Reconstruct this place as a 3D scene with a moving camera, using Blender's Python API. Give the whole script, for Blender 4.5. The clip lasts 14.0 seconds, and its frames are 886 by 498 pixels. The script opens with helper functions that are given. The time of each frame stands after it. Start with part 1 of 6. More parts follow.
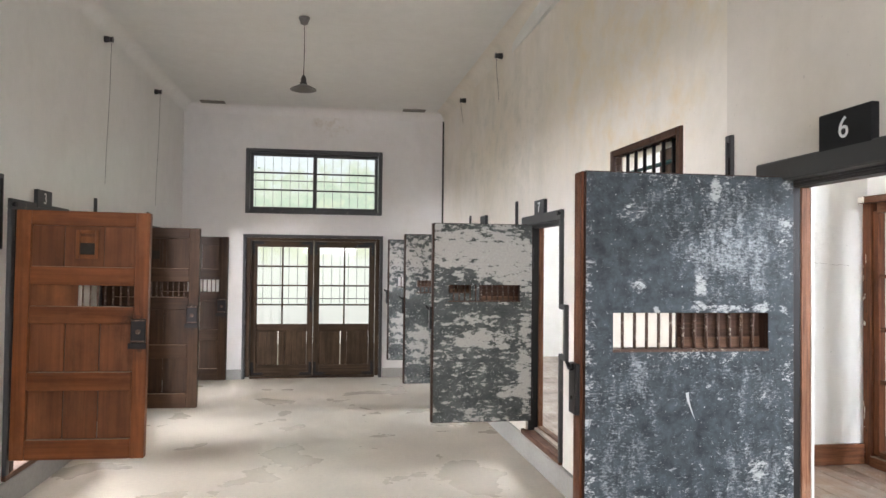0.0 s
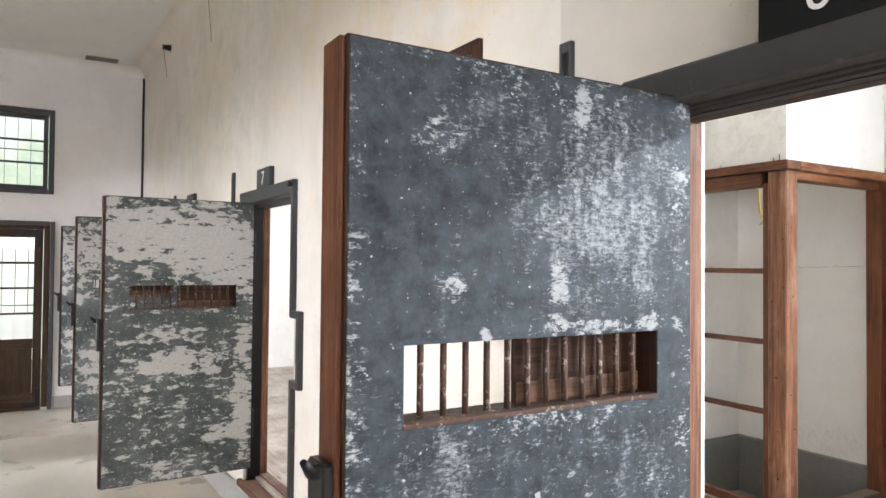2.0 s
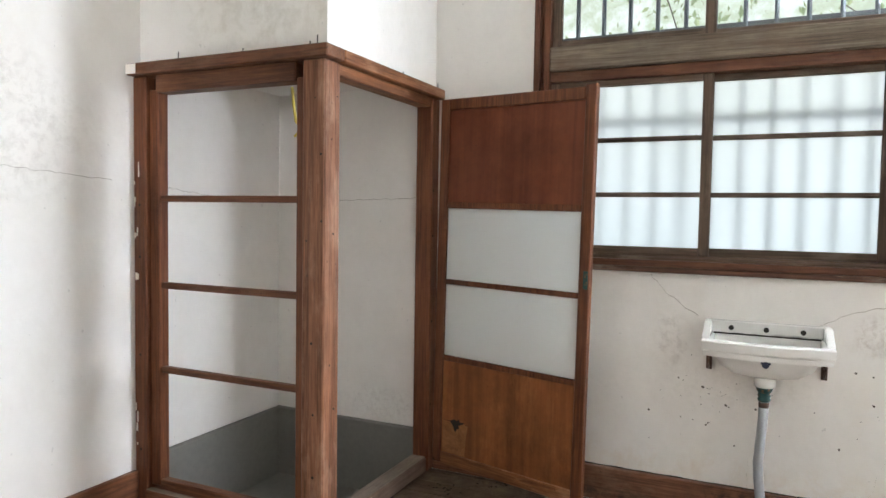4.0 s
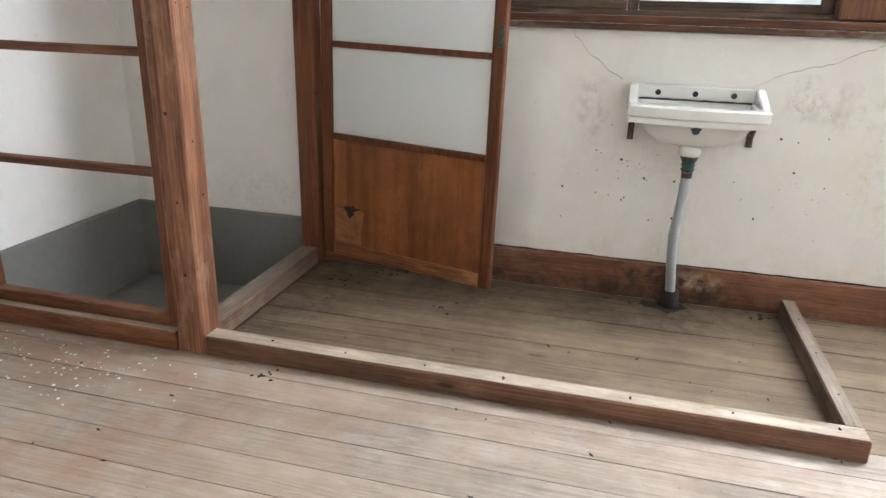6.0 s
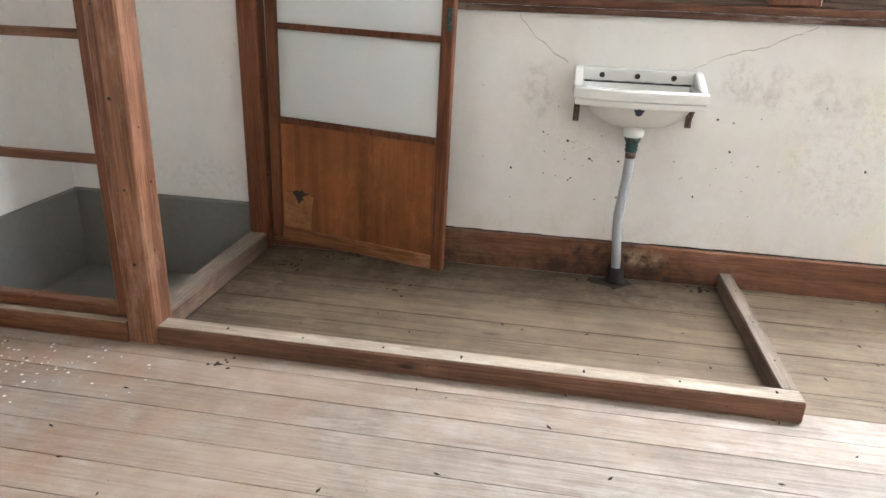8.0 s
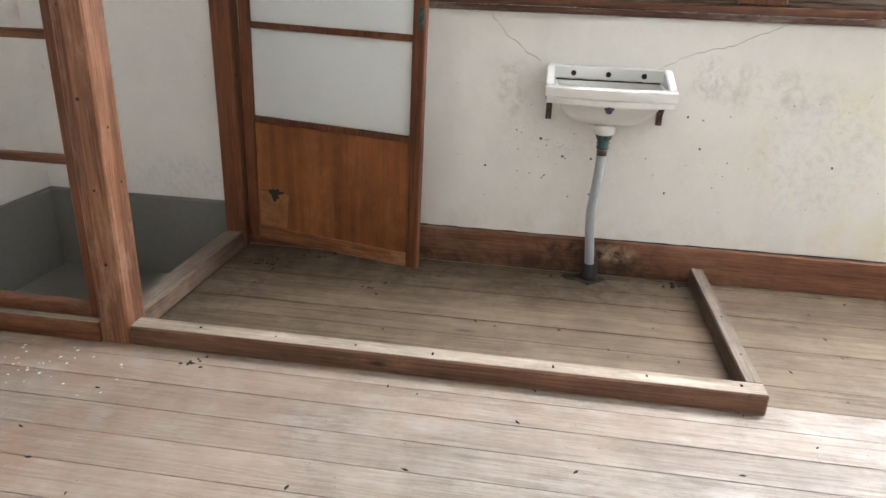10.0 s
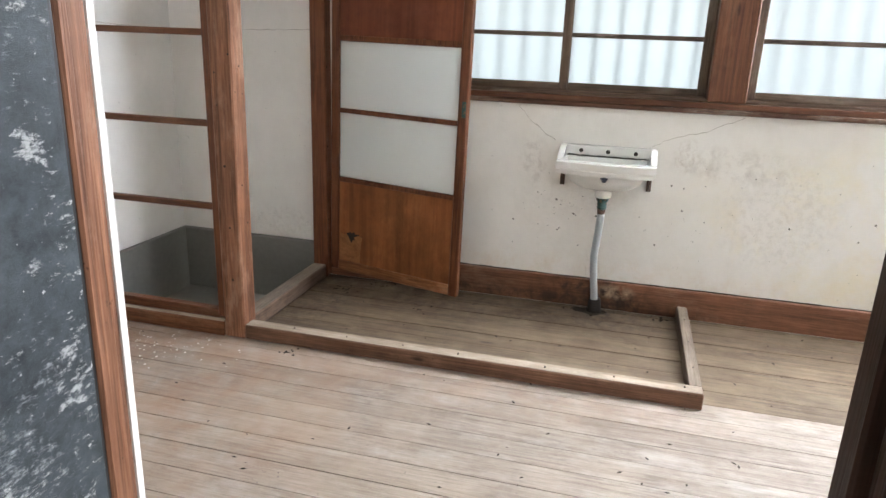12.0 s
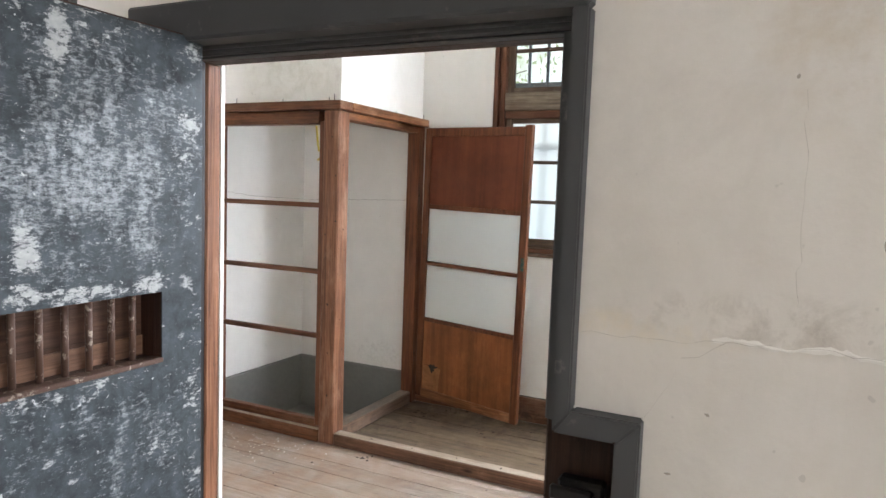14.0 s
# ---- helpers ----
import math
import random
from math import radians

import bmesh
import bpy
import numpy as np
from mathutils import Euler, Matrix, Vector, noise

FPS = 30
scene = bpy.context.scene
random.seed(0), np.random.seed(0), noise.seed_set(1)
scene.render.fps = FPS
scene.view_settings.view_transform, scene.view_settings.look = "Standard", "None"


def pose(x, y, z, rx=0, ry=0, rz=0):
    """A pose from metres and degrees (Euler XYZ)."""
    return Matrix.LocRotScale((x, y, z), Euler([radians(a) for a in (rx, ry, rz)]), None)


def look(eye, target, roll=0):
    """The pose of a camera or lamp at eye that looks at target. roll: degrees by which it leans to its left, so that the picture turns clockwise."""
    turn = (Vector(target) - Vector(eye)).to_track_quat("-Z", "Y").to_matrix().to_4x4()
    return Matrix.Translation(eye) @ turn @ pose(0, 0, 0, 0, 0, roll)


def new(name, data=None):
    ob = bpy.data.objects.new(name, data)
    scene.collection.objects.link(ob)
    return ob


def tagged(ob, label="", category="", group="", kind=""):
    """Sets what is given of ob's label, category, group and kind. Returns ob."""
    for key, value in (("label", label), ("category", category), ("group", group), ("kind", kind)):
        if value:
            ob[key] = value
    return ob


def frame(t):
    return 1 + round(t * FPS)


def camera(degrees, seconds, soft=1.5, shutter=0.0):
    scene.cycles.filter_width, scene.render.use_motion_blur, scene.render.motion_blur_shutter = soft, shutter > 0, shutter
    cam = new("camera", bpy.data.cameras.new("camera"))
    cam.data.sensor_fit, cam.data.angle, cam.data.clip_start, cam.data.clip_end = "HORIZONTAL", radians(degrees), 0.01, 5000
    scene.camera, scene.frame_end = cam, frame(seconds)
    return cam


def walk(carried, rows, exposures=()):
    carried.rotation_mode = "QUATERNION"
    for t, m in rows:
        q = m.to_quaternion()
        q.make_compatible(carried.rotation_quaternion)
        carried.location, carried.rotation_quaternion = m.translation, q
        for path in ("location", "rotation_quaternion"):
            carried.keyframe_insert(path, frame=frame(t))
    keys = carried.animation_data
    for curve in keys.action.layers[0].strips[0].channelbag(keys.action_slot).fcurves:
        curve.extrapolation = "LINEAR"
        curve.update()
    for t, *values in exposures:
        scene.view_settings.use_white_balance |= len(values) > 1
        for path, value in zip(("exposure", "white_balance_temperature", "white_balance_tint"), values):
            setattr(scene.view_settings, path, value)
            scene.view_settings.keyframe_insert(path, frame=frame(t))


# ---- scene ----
cam = camera(65.9, 14.0)
PATH = [
    (0, (0.181, 0.439, 1.696), (0.477, 2.416, 1.738), 0.6),
    (0.5, (0.206, 0.829, 1.688), (0.525, 2.803, 1.731), 0.5),
    (1, (0.324, 1.2, 1.696), (0.742, 3.156, 1.74), 0.5),
    (1.5, (0.446, 1.525, 1.66), (1.071, 3.424, 1.706), 0.5),
    (2, (0.637, 1.808, 1.662), (1.657, 3.528, 1.704), 0.5),
    (2.1, (0.665, 1.837, 1.643), (1.77, 3.503, 1.684), 0.5),
    (2.3, (0.832, 1.905, 1.653), (2.066, 3.478, 1.693), 0.7),
    (2.5, (0.943, 1.983, 1.673), (2.286, 3.465, 1.697), 0.7),
    (3, (1.225, 2.228, 1.622), (2.756, 3.514, 1.645), 0.7),
    (3.5, (1.516, 2.409, 1.588), (3.236, 3.429, 1.601), 0.8),
    (4, (1.821, 2.453, 1.583), (3.633, 3.293, 1.483), 0.9),
    (4.2, (1.905, 2.459, 1.561), (3.732, 3.256, 1.403), 0.9),
    (6.3, (2.185, 2.693, 1.401), (4.005, 3.126, 0.696), 1.7),
    (6.5, (2.179, 2.701, 1.401), (4.005, 3.106, 0.693), 1.8),
    (7, (2.167, 2.71, 1.403), (4.002, 3.063, 0.69), 2.0),
    (7.5, (2.151, 2.713, 1.416), (3.992, 3.028, 0.701), 2.1),
    (8, (2.149, 2.715, 1.414), (3.995, 3.006, 0.702), 2.2),
    (10.3, (2.137, 2.636, 1.436), (3.984, 2.875, 0.71), 2.2),
    (10.5, (2.041, 2.617, 1.467), (3.891, 2.834, 0.741), 2.4),
    (11, (1.841, 2.531, 1.56), (3.691, 2.741, 0.829), 2.5),
    (11.5, (1.57, 2.456, 1.577), (3.429, 2.777, 0.913), 2.4),
    (12, (1.37, 2.335, 1.639), (3.222, 2.815, 1.055), 2.2),
    (12.5, (1.292, 2.118, 1.654), (3.119, 2.762, 1.155), 2.0),
    (13, (1.204, 1.974, 1.721), (2.985, 2.754, 1.254), 2.0),
    (13.5, (1.004, 1.855, 1.73), (2.788, 2.707, 1.428), 2.0),
    (14, (0.824, 1.742, 1.745), (2.613, 2.619, 1.574), 2.0),
]
walk(cam, [(t, look(eye, target, roll)) for t, eye, target, roll in PATH], exposures=[(0.0, 0.2), (1.4, 0.22), (2.2, 0.42), (2.6, 0.44), (3.2, 0.24), (4.0, -0.04), (6.5, 0.15), (8.2, 0.2), (11.5, 0.0), (12.2, 0.08), (12.8, 0.2), (14.0, 0.1)])

# ---- world, sun and exposure ----
world = bpy.data.worlds.new("world")
scene.world = world
world.use_nodes = True
wn = world.node_tree.nodes
wl = world.node_tree.links
sky = wn.new("ShaderNodeTexSky")
sky.sky_type = "NISHITA"
sky.sun_disc = False
sky.sun_elevation = radians(62)
sky.sun_rotation = radians(194)
wn["Background"].inputs["Strength"].default_value = 0.15
wl.new(sky.outputs[0], wn["Background"].inputs["Color"])
sun = new("sun", bpy.data.lights.new("sun", "SUN"))
sun.data.energy = 4.0
sun.data.angle = radians(0.5)
sun.data.color = (1.0, 0.95, 0.88)
sun.matrix_world = look((-5, -20, 40), (0, 0, 0))


def window_light(name, at, width, height, watts, colour=(0.97, 0.97, 1.06)):
    """Area lamp set in a window opening to stand in for skylight; shines along the pose's -z."""
    ob = new(name, bpy.data.lights.new(name, "AREA"))
    ob.data.shape = "RECTANGLE"
    ob.data.size, ob.data.size_y, ob.data.energy, ob.data.color = width, height, watts, colour
    ob.matrix_world = at
    return ob


CELL_SKY = (0.905, 0.965, 1.08)
window_light("skylight_cell", look((5.17, 1.10, 3.25), (3.2, 0.9, 1.0)), 1.9, 0.24, 300, CELL_SKY)
# Added fill lamp in the window's unseen south corner, aimed to brighten the closet.
window_light("closet_fill_light", look((5.06, 0.36, 1.80), (4.3, 3.6, 0.3)), 0.36, 0.8, 108, CELL_SKY)
window_light("skylight_cell_far", look((5.17, 7.4, 3.25), (3.2, 7.4, 1.2)), 3.1, 0.24, 300, CELL_SKY)
window_light("skylight_south", look((-0.2, -4.1, 2.6), (-0.2, 2.0, 1.8)), 1.8, 1.2, 195)
window_light("skylight_west", look((-5.1, 6.1, 1.8), (-2.0, 6.0, 1.9)), 1.7, 0.9, 390)
window_light("skylight_west_far", look((-5.1, 8.6, 1.8), (-2.0, 8.6, 1.9)), 2.3, 0.9, 360)
# Added lamp with no seen source; brightens the east wall beyond door 6.
window_light("fill_light_west_near", look((-5.1, 2.2, 1.75), (1.9, 3.6, 2.9)), 0.8, 0.8, 500)

SKY_EAST = 1.4
SKY_HALL = 1.05
SKY_WEST = 2.0

# ---- plan (metres; hall floor at z = 0) ----
FLOOR = 0.255            # cell floor
HX = 1.905               # hall's east wall, hall side
WT = 0.157               # thickness of that wall
HL = -2.06               # hall's west wall
HY = 10.62               # hall's end wall
HZ = 3.95                # hall ceiling
CX = 5.03                # cell's outer wall, inner side
CN = 4.995               # partition between the cells
CS = -0.05               # partition behind
CZ = 3.75                # cell ceiling
SKEW = 1.6               # degrees by which the far stretch of the east wall leans in
SKEW_Y = 3.3
FAR = pose(HX, SKEW_Y, 0, 0, 0, SKEW)   # frame of that stretch: x into the wall, y along it


# ---- materials ----
def nodes_of(name):
    m = bpy.data.materials.new(name)
    m.use_nodes = True
    nt = m.node_tree
    b = nt.nodes["Principled BSDF"]
    return m, nt, b


def coords(nt, scale=(1, 1, 1), kind="Object"):
    tc = nt.nodes.new("ShaderNodeTexCoord")
    mp = nt.nodes.new("ShaderNodeMapping")
    mp.inputs["Scale"].default_value = scale
    nt.links.new(tc.outputs[kind], mp.inputs["Vector"])
    return mp.outputs["Vector"]


def noise_tex(nt, vec, scale, detail=4.0, rough=0.55, distort=0.0):
    n = nt.nodes.new("ShaderNodeTexNoise")
    n.inputs["Scale"].default_value = scale
    n.inputs["Detail"].default_value = detail
    n.inputs["Roughness"].default_value = rough
    n.inputs["Distortion"].default_value = distort
    nt.links.new(vec, n.inputs["Vector"])
    return n.outputs["Fac"]


def ramp(nt, fac, stops):
    r = nt.nodes.new("ShaderNodeValToRGB")
    el = r.color_ramp.elements
    while len(el) < len(stops):
        el.new(0.5)
    for e, (p, c) in zip(el, stops):
        e.position = p
        e.color = (c, c, c, 1) if isinstance(c, (int, float)) else (*c, 1)
    nt.links.new(fac, r.inputs["Fac"])
    return r.outputs["Color"]


def mix(nt, fac, a, b, how="MIX"):
    x = nt.nodes.new("ShaderNodeMix")
    x.data_type = "RGBA"
    x.blend_type = how
    for sock, v in ((x.inputs[0], fac), (x.inputs[6], a), (x.inputs[7], b)):
        if isinstance(v, (int, float)):
            sock.default_value = v
        elif isinstance(v, tuple):
            sock.default_value = (*v, 1)
        else:
            nt.links.new(v, sock)
    return x.outputs[2]


def maths(nt, op, a, b=0.0):
    x = nt.nodes.new("ShaderNodeMath")
    x.operation = op
    for sock, v in ((x.inputs[0], a), (x.inputs[1], b)):
        if isinstance(v, (int, float)):
            sock.default_value = v
        else:
            nt.links.new(v, sock)
    return x.outputs[0]


def bump(nt, b, height, strength=0.2, distance=0.01):
    n = nt.nodes.new("ShaderNodeBump")
    n.inputs["Strength"].default_value = strength
    n.inputs["Distance"].default_value = distance
    nt.links.new(height, n.inputs["Height"])
    nt.links.new(n.outputs["Normal"], b.inputs["Normal"])


def shade_by_piece(nt, col, amount):
    info = nt.nodes.new("ShaderNodeObjectInfo")
    v = maths(nt, "MULTIPLY_ADD", info.outputs["Random"], amount)
    v.node.inputs[2].default_value = 1 - amount / 2
    return mix(nt, 1.0, col, v, "MULTIPLY")


def spot3(nt, at, size):
    """1 at the middle of an oval region of the place, 0 at its rim and beyond."""
    mp = nt.nodes.new("ShaderNodeMapping")
    tc = nt.nodes.new("ShaderNodeTexCoord")
    mp.inputs["Scale"].default_value = tuple(1 / k for k in size)
    mp.inputs["Location"].default_value = tuple(-a / k for a, k in zip(at, size))
    nt.links.new(tc.outputs["Object"], mp.inputs["Vector"])
    ln = nt.nodes.new("ShaderNodeVectorMath")
    ln.operation = "LENGTH"
    nt.links.new(mp.outputs["Vector"], ln.inputs[0])
    return maths(nt, "MAXIMUM", maths(nt, "SUBTRACT", 1.0, ln.outputs["Value"]), 0.0)


def plaster(name, base, stain, stain2, amount=0.5, rough=0.6, seedy=0.0, fine=0.35, spots=()):
    """Old painted plaster: soft clouds of two stains, flecks, and separate blotches (place, size, colour, weight, grain)."""
    m, nt, b = nodes_of(name)
    v = coords(nt)
    v2 = coords(nt, (1, 1, 0.8))
    v2.node.inputs["Location"].default_value = (seedy, seedy * 0.7, seedy * 0.3)
    cloud = ramp(nt, noise_tex(nt, v2, 0.9, 7, 0.62, 0.5), [(0.40, 0.0), (0.70, 1.0)])
    drip = ramp(nt, noise_tex(nt, coords(nt, (1.6, 1.6, 0.8)), 1.5, 9, 0.68, 0.4), [(0.50, 0.0), (0.72, 1.0)])
    specks = ramp(nt, noise_tex(nt, v, 30, 2, 0.5), [(0.0, 1.0), (0.25, 1.0), (0.27, 0.0)])
    c = mix(nt, maths(nt, "MULTIPLY", cloud, amount), base, stain)
    c = mix(nt, maths(nt, "MULTIPLY", drip, amount * 0.7), c, stain2)
    for at, size, colour, weight, grain in spots:
        n = ramp(nt, noise_tex(nt, v, grain, 8, 0.72, 0.3), [(0.46, 0.0), (0.70, 1.0)])
        n = maths(nt, "MULTIPLY", n, maths(nt, "MINIMUM", maths(nt, "MULTIPLY", spot3(nt, at, size), 2.0), 1.0))
        c = mix(nt, maths(nt, "MULTIPLY", n, weight), c, colour)
    c = mix(nt, maths(nt, "MULTIPLY", specks, fine), c, tuple(x * 0.45 for x in base))
    c = mix(nt, 0.12, c, ramp(nt, noise_tex(nt, v, 7, 8, 0.7), [(0.3, 0.45), (0.7, 1.0)]), "MULTIPLY")
    nt.links.new(c, b.inputs["Base Color"])
    b.inputs["Roughness"].default_value = rough
    bump(nt, b, noise_tex(nt, v, 9, 8, 0.6), 0.25, 0.012)
    return m


def wood(name, dark, light, axis="z", rough=0.5, wear=None, wear_amount=0.0, vary=0.25, grain=1.0, knotty=0.8, dirt=0.5, spots=()):
    """Old timber: grain along an axis, knots, rubbed pale patches and dark soiling."""
    m, nt, b = nodes_of(name)
    k = {"x": (0.035, 1, 1), "y": (1, 0.035, 1), "z": (1, 1, 0.035)}[axis]
    info = nt.nodes.new("ShaderNodeObjectInfo")
    off = nt.nodes.new("ShaderNodeCombineXYZ")
    o = maths(nt, "MULTIPLY", info.outputs["Random"], 9.0)
    for i in range(3):
        nt.links.new(o, off.inputs[i])

    def moved(scale):
        add = nt.nodes.new("ShaderNodeVectorMath")
        add.operation = "ADD"
        nt.links.new(coords(nt, scale), add.inputs[0])
        nt.links.new(off.outputs[0], add.inputs[1])
        return add.outputs[0]

    v = moved(k)
    free = moved((1, 1, 1))
    rings = noise_tex(nt, v, 17 * grain, 5, 0.6, 1.6)
    lines = ramp(nt, maths(nt, "FRACT", maths(nt, "MULTIPLY", rings, 5.0)), [(0.0, 1.0), (0.22, 0.35), (0.8, 0.0), (1.0, 0.9)])
    fib = noise_tex(nt, v, 120 * grain, 4, 0.65)
    f = maths(nt, "ADD", maths(nt, "MULTIPLY", rings, 0.45), maths(nt, "MULTIPLY", fib, 0.55))
    c = mix(nt, ramp(nt, f, [(0.36, 0.0), (0.64, 1.0)]), dark, light)
    c = mix(nt, maths(nt, "MULTIPLY", lines, 0.42), c, tuple(x * 0.55 for x in dark))
    blot = noise_tex(nt, free, 3.6, 8, 0.7)
    c = mix(nt, dirt, c, ramp(nt, blot, [(0.30, 0.28), (0.60, 1.0)]), "MULTIPLY")
    vo = nt.nodes.new("ShaderNodeTexVoronoi")
    vo.inputs["Scale"].default_value = 3.0
    nt.links.new(moved({"x": (0.6, 2.0, 2.0), "y": (2.0, 0.6, 2.0), "z": (2.0, 2.0, 0.6)}[axis]), vo.inputs["Vector"])
    kn = ramp(nt, vo.outputs["Distance"], [(0.0, 1.0), (0.03, 1.0), (0.08, 0.0)])
    c = mix(nt, maths(nt, "MULTIPLY", kn, knotty), c, tuple(x * 0.2 for x in dark))
    if wear:
        w = ramp(nt, noise_tex(nt, moved(tuple(0.35 if q < 1 else 1 for q in k)), 5.0, 10, 0.74), [(0.52, 0.0), (0.66, 1.0)])
        c = mix(nt, maths(nt, "MULTIPLY", w, wear_amount), c, wear)
    for at, size, colour, weight, g in spots:
        n = ramp(nt, noise_tex(nt, coords(nt), g, 8, 0.7, 0.3), [(0.40, 0.0), (0.62, 1.0)])
        n = maths(nt, "MULTIPLY", n, maths(nt, "MINIMUM", maths(nt, "MULTIPLY", spot3(nt, at, size), 2.0), 1.0))
        c = mix(nt, maths(nt, "MULTIPLY", n, weight), c, colour)
    pits = ramp(nt, noise_tex(nt, free, 55, 3, 0.6), [(0.0, 1.0), (0.27, 1.0), (0.30, 0.0)])
    c = mix(nt, maths(nt, "MULTIPLY", pits, 0.5), c, tuple(x * 0.2 for x in dark))
    c = shade_by_piece(nt, c, vary)
    nt.links.new(c, b.inputs["Base Color"])
    nt.links.new(ramp(nt, blot, [(0.3, rough + 0.12), (0.7, max(0.15, rough - 0.08))]), b.inputs["Roughness"])
    b.inputs["Specular IOR Level"].default_value = 0.2
    bump(nt, b, maths(nt, "SUBTRACT", f, maths(nt, "MULTIPLY", lines, 0.3)), 0.4, 0.004)
    return m


def painted(name, base, rough=0.45, metal=0.0, wear=(0.3, 0.28, 0.25), wear_at=0.64, scale=9.0):
    m, nt, b = nodes_of(name)
    v = coords(nt)
    n = noise_tex(nt, v, scale, 9, 0.68)
    c = mix(nt, ramp(nt, n, [(wear_at, 0.0), (wear_at + 0.06, 1.0)]), base, wear)
    c = mix(nt, 0.35, c, ramp(nt, noise_tex(nt, v, scale * 0.35, 4, 0.6), [(0.3, 0.55), (0.7, 1.0)]), "MULTIPLY")
    nt.links.new(c, b.inputs["Base Color"])
    b.inputs["Roughness"].default_value = rough
    b.inputs["Metallic"].default_value = metal
    bump(nt, b, noise_tex(nt, v, 40, 5, 0.6), 0.15, 0.004)
    return m


def worn_spot(nt, x, z, rx, rz):
    """1 at the middle of an oval spot on a door, 0 at its rim and beyond."""
    v = coords(nt)
    sep = nt.nodes.new("ShaderNodeSeparateXYZ")
    nt.links.new(v, sep.inputs[0])
    a = maths(nt, "POWER", maths(nt, "ABSOLUTE", maths(nt, "DIVIDE", maths(nt, "SUBTRACT", sep.outputs[0], x), rx)), 2.0)
    b = maths(nt, "POWER", maths(nt, "ABSOLUTE", maths(nt, "DIVIDE", maths(nt, "SUBTRACT", sep.outputs[2], z), rz)), 2.0)
    return maths(nt, "MAXIMUM", maths(nt, "SUBTRACT", 1.0, maths(nt, "ADD", a, b)), 0.0)


def sheet_iron(name, cut, shift=0.0, flat=1.6, smear=0.5, spots=(), rubs=(), crisp=False):
    """Dark painted sheet with flaked and rubbed pale patches, thickest in the given worn spots (x, z, rx, rz, weight)."""
    m, nt, b = nodes_of(name)
    v = coords(nt, (1, 1, flat))
    v.node.inputs["Location"].default_value = (shift, shift * 1.7, shift * 0.6)
    big = noise_tex(nt, v, 2.6, 2, 0.5, 0.2)
    mid = noise_tex(nt, v, 10.0 if crisp else 13.0, 9 if crisp else 10, 0.66 if crisp else 0.76, 0.1)
    fine = noise_tex(nt, coords(nt, (1, 1, 1.6)), 48, 6, 0.75, 0.3)
    brush = noise_tex(nt, coords(nt, (1, 1, 1.9)), 36, 9, 0.82, 0.0)
    f = maths(nt, "ADD", maths(nt, "MULTIPLY", big, 0.22), maths(nt, "ADD", maths(nt, "MULTIPLY", mid, 0.66 if crisp else 0.38), maths(nt, "MULTIPLY", fine, 0.12 if crisp else 0.40)))
    g = maths(nt, "ADD", maths(nt, "MULTIPLY", big, 0.35), maths(nt, "MULTIPLY", brush, 0.65))
    for x, z, rx, rz, w in spots:
        f = maths(nt, "ADD", f, maths(nt, "MULTIPLY", worn_spot(nt, x, z, rx, rz), w * 0.62))
    for x, z, rx, rz, w in rubs:
        g = maths(nt, "ADD", g, maths(nt, "MULTIPLY", worn_spot(nt, x, z, rx, rz), w))
    f = maths(nt, "ADD", f, maths(nt, "MULTIPLY", maths(nt, "SUBTRACT", brush, 0.5), 0.06 if crisp else 0.35))
    flake = ramp(nt, f, [(cut, 0.0), (cut + 0.03, 1.0)])
    rub = ramp(nt, g, [(0.50, 0.0), (0.66, 1.0)])
    specks = ramp(nt, noise_tex(nt, coords(nt), 46, 6, 0.7), [(0.585, 0.0), (0.61, 1.0)])
    few = ramp(nt, noise_tex(nt, coords(nt), 6, 4, 0.65), [(0.40, 0.0), (0.58, 1.0)])
    tone = ramp(nt, noise_tex(nt, coords(nt), 8, 7, 0.65), [(0.32, (0.050, 0.057, 0.054)), (0.72, (0.125, 0.138, 0.133))])
    pale = mix(nt, noise_tex(nt, coords(nt), 60, 4, 0.7), (0.34, 0.33, 0.31), (0.62, 0.60, 0.56))
    c = mix(nt, maths(nt, "MULTIPLY", rub, smear), tone, (0.46, 0.49, 0.51))
    c = mix(nt, flake, c, pale)
    c = mix(nt, maths(nt, "MULTIPLY", maths(nt, "MULTIPLY", specks, few), 0.8), c, (0.56, 0.57, 0.57))
    rust = ramp(nt, noise_tex(nt, coords(nt), 16, 6, 0.7), [(0.70, 0.0), (0.76, 1.0)])
    c = mix(nt, maths(nt, "MULTIPLY", rust, 0.4), c, (0.10, 0.05, 0.03))
    nt.links.new(c, b.inputs["Base Color"])
    b.inputs["Roughness"].default_value = 0.55
    b.inputs["Specular IOR Level"].default_value = 0.15
    bump(nt, b, maths(nt, "ADD", maths(nt, "MULTIPLY", flake, 0.5), mid), 0.3, 0.006)
    return m


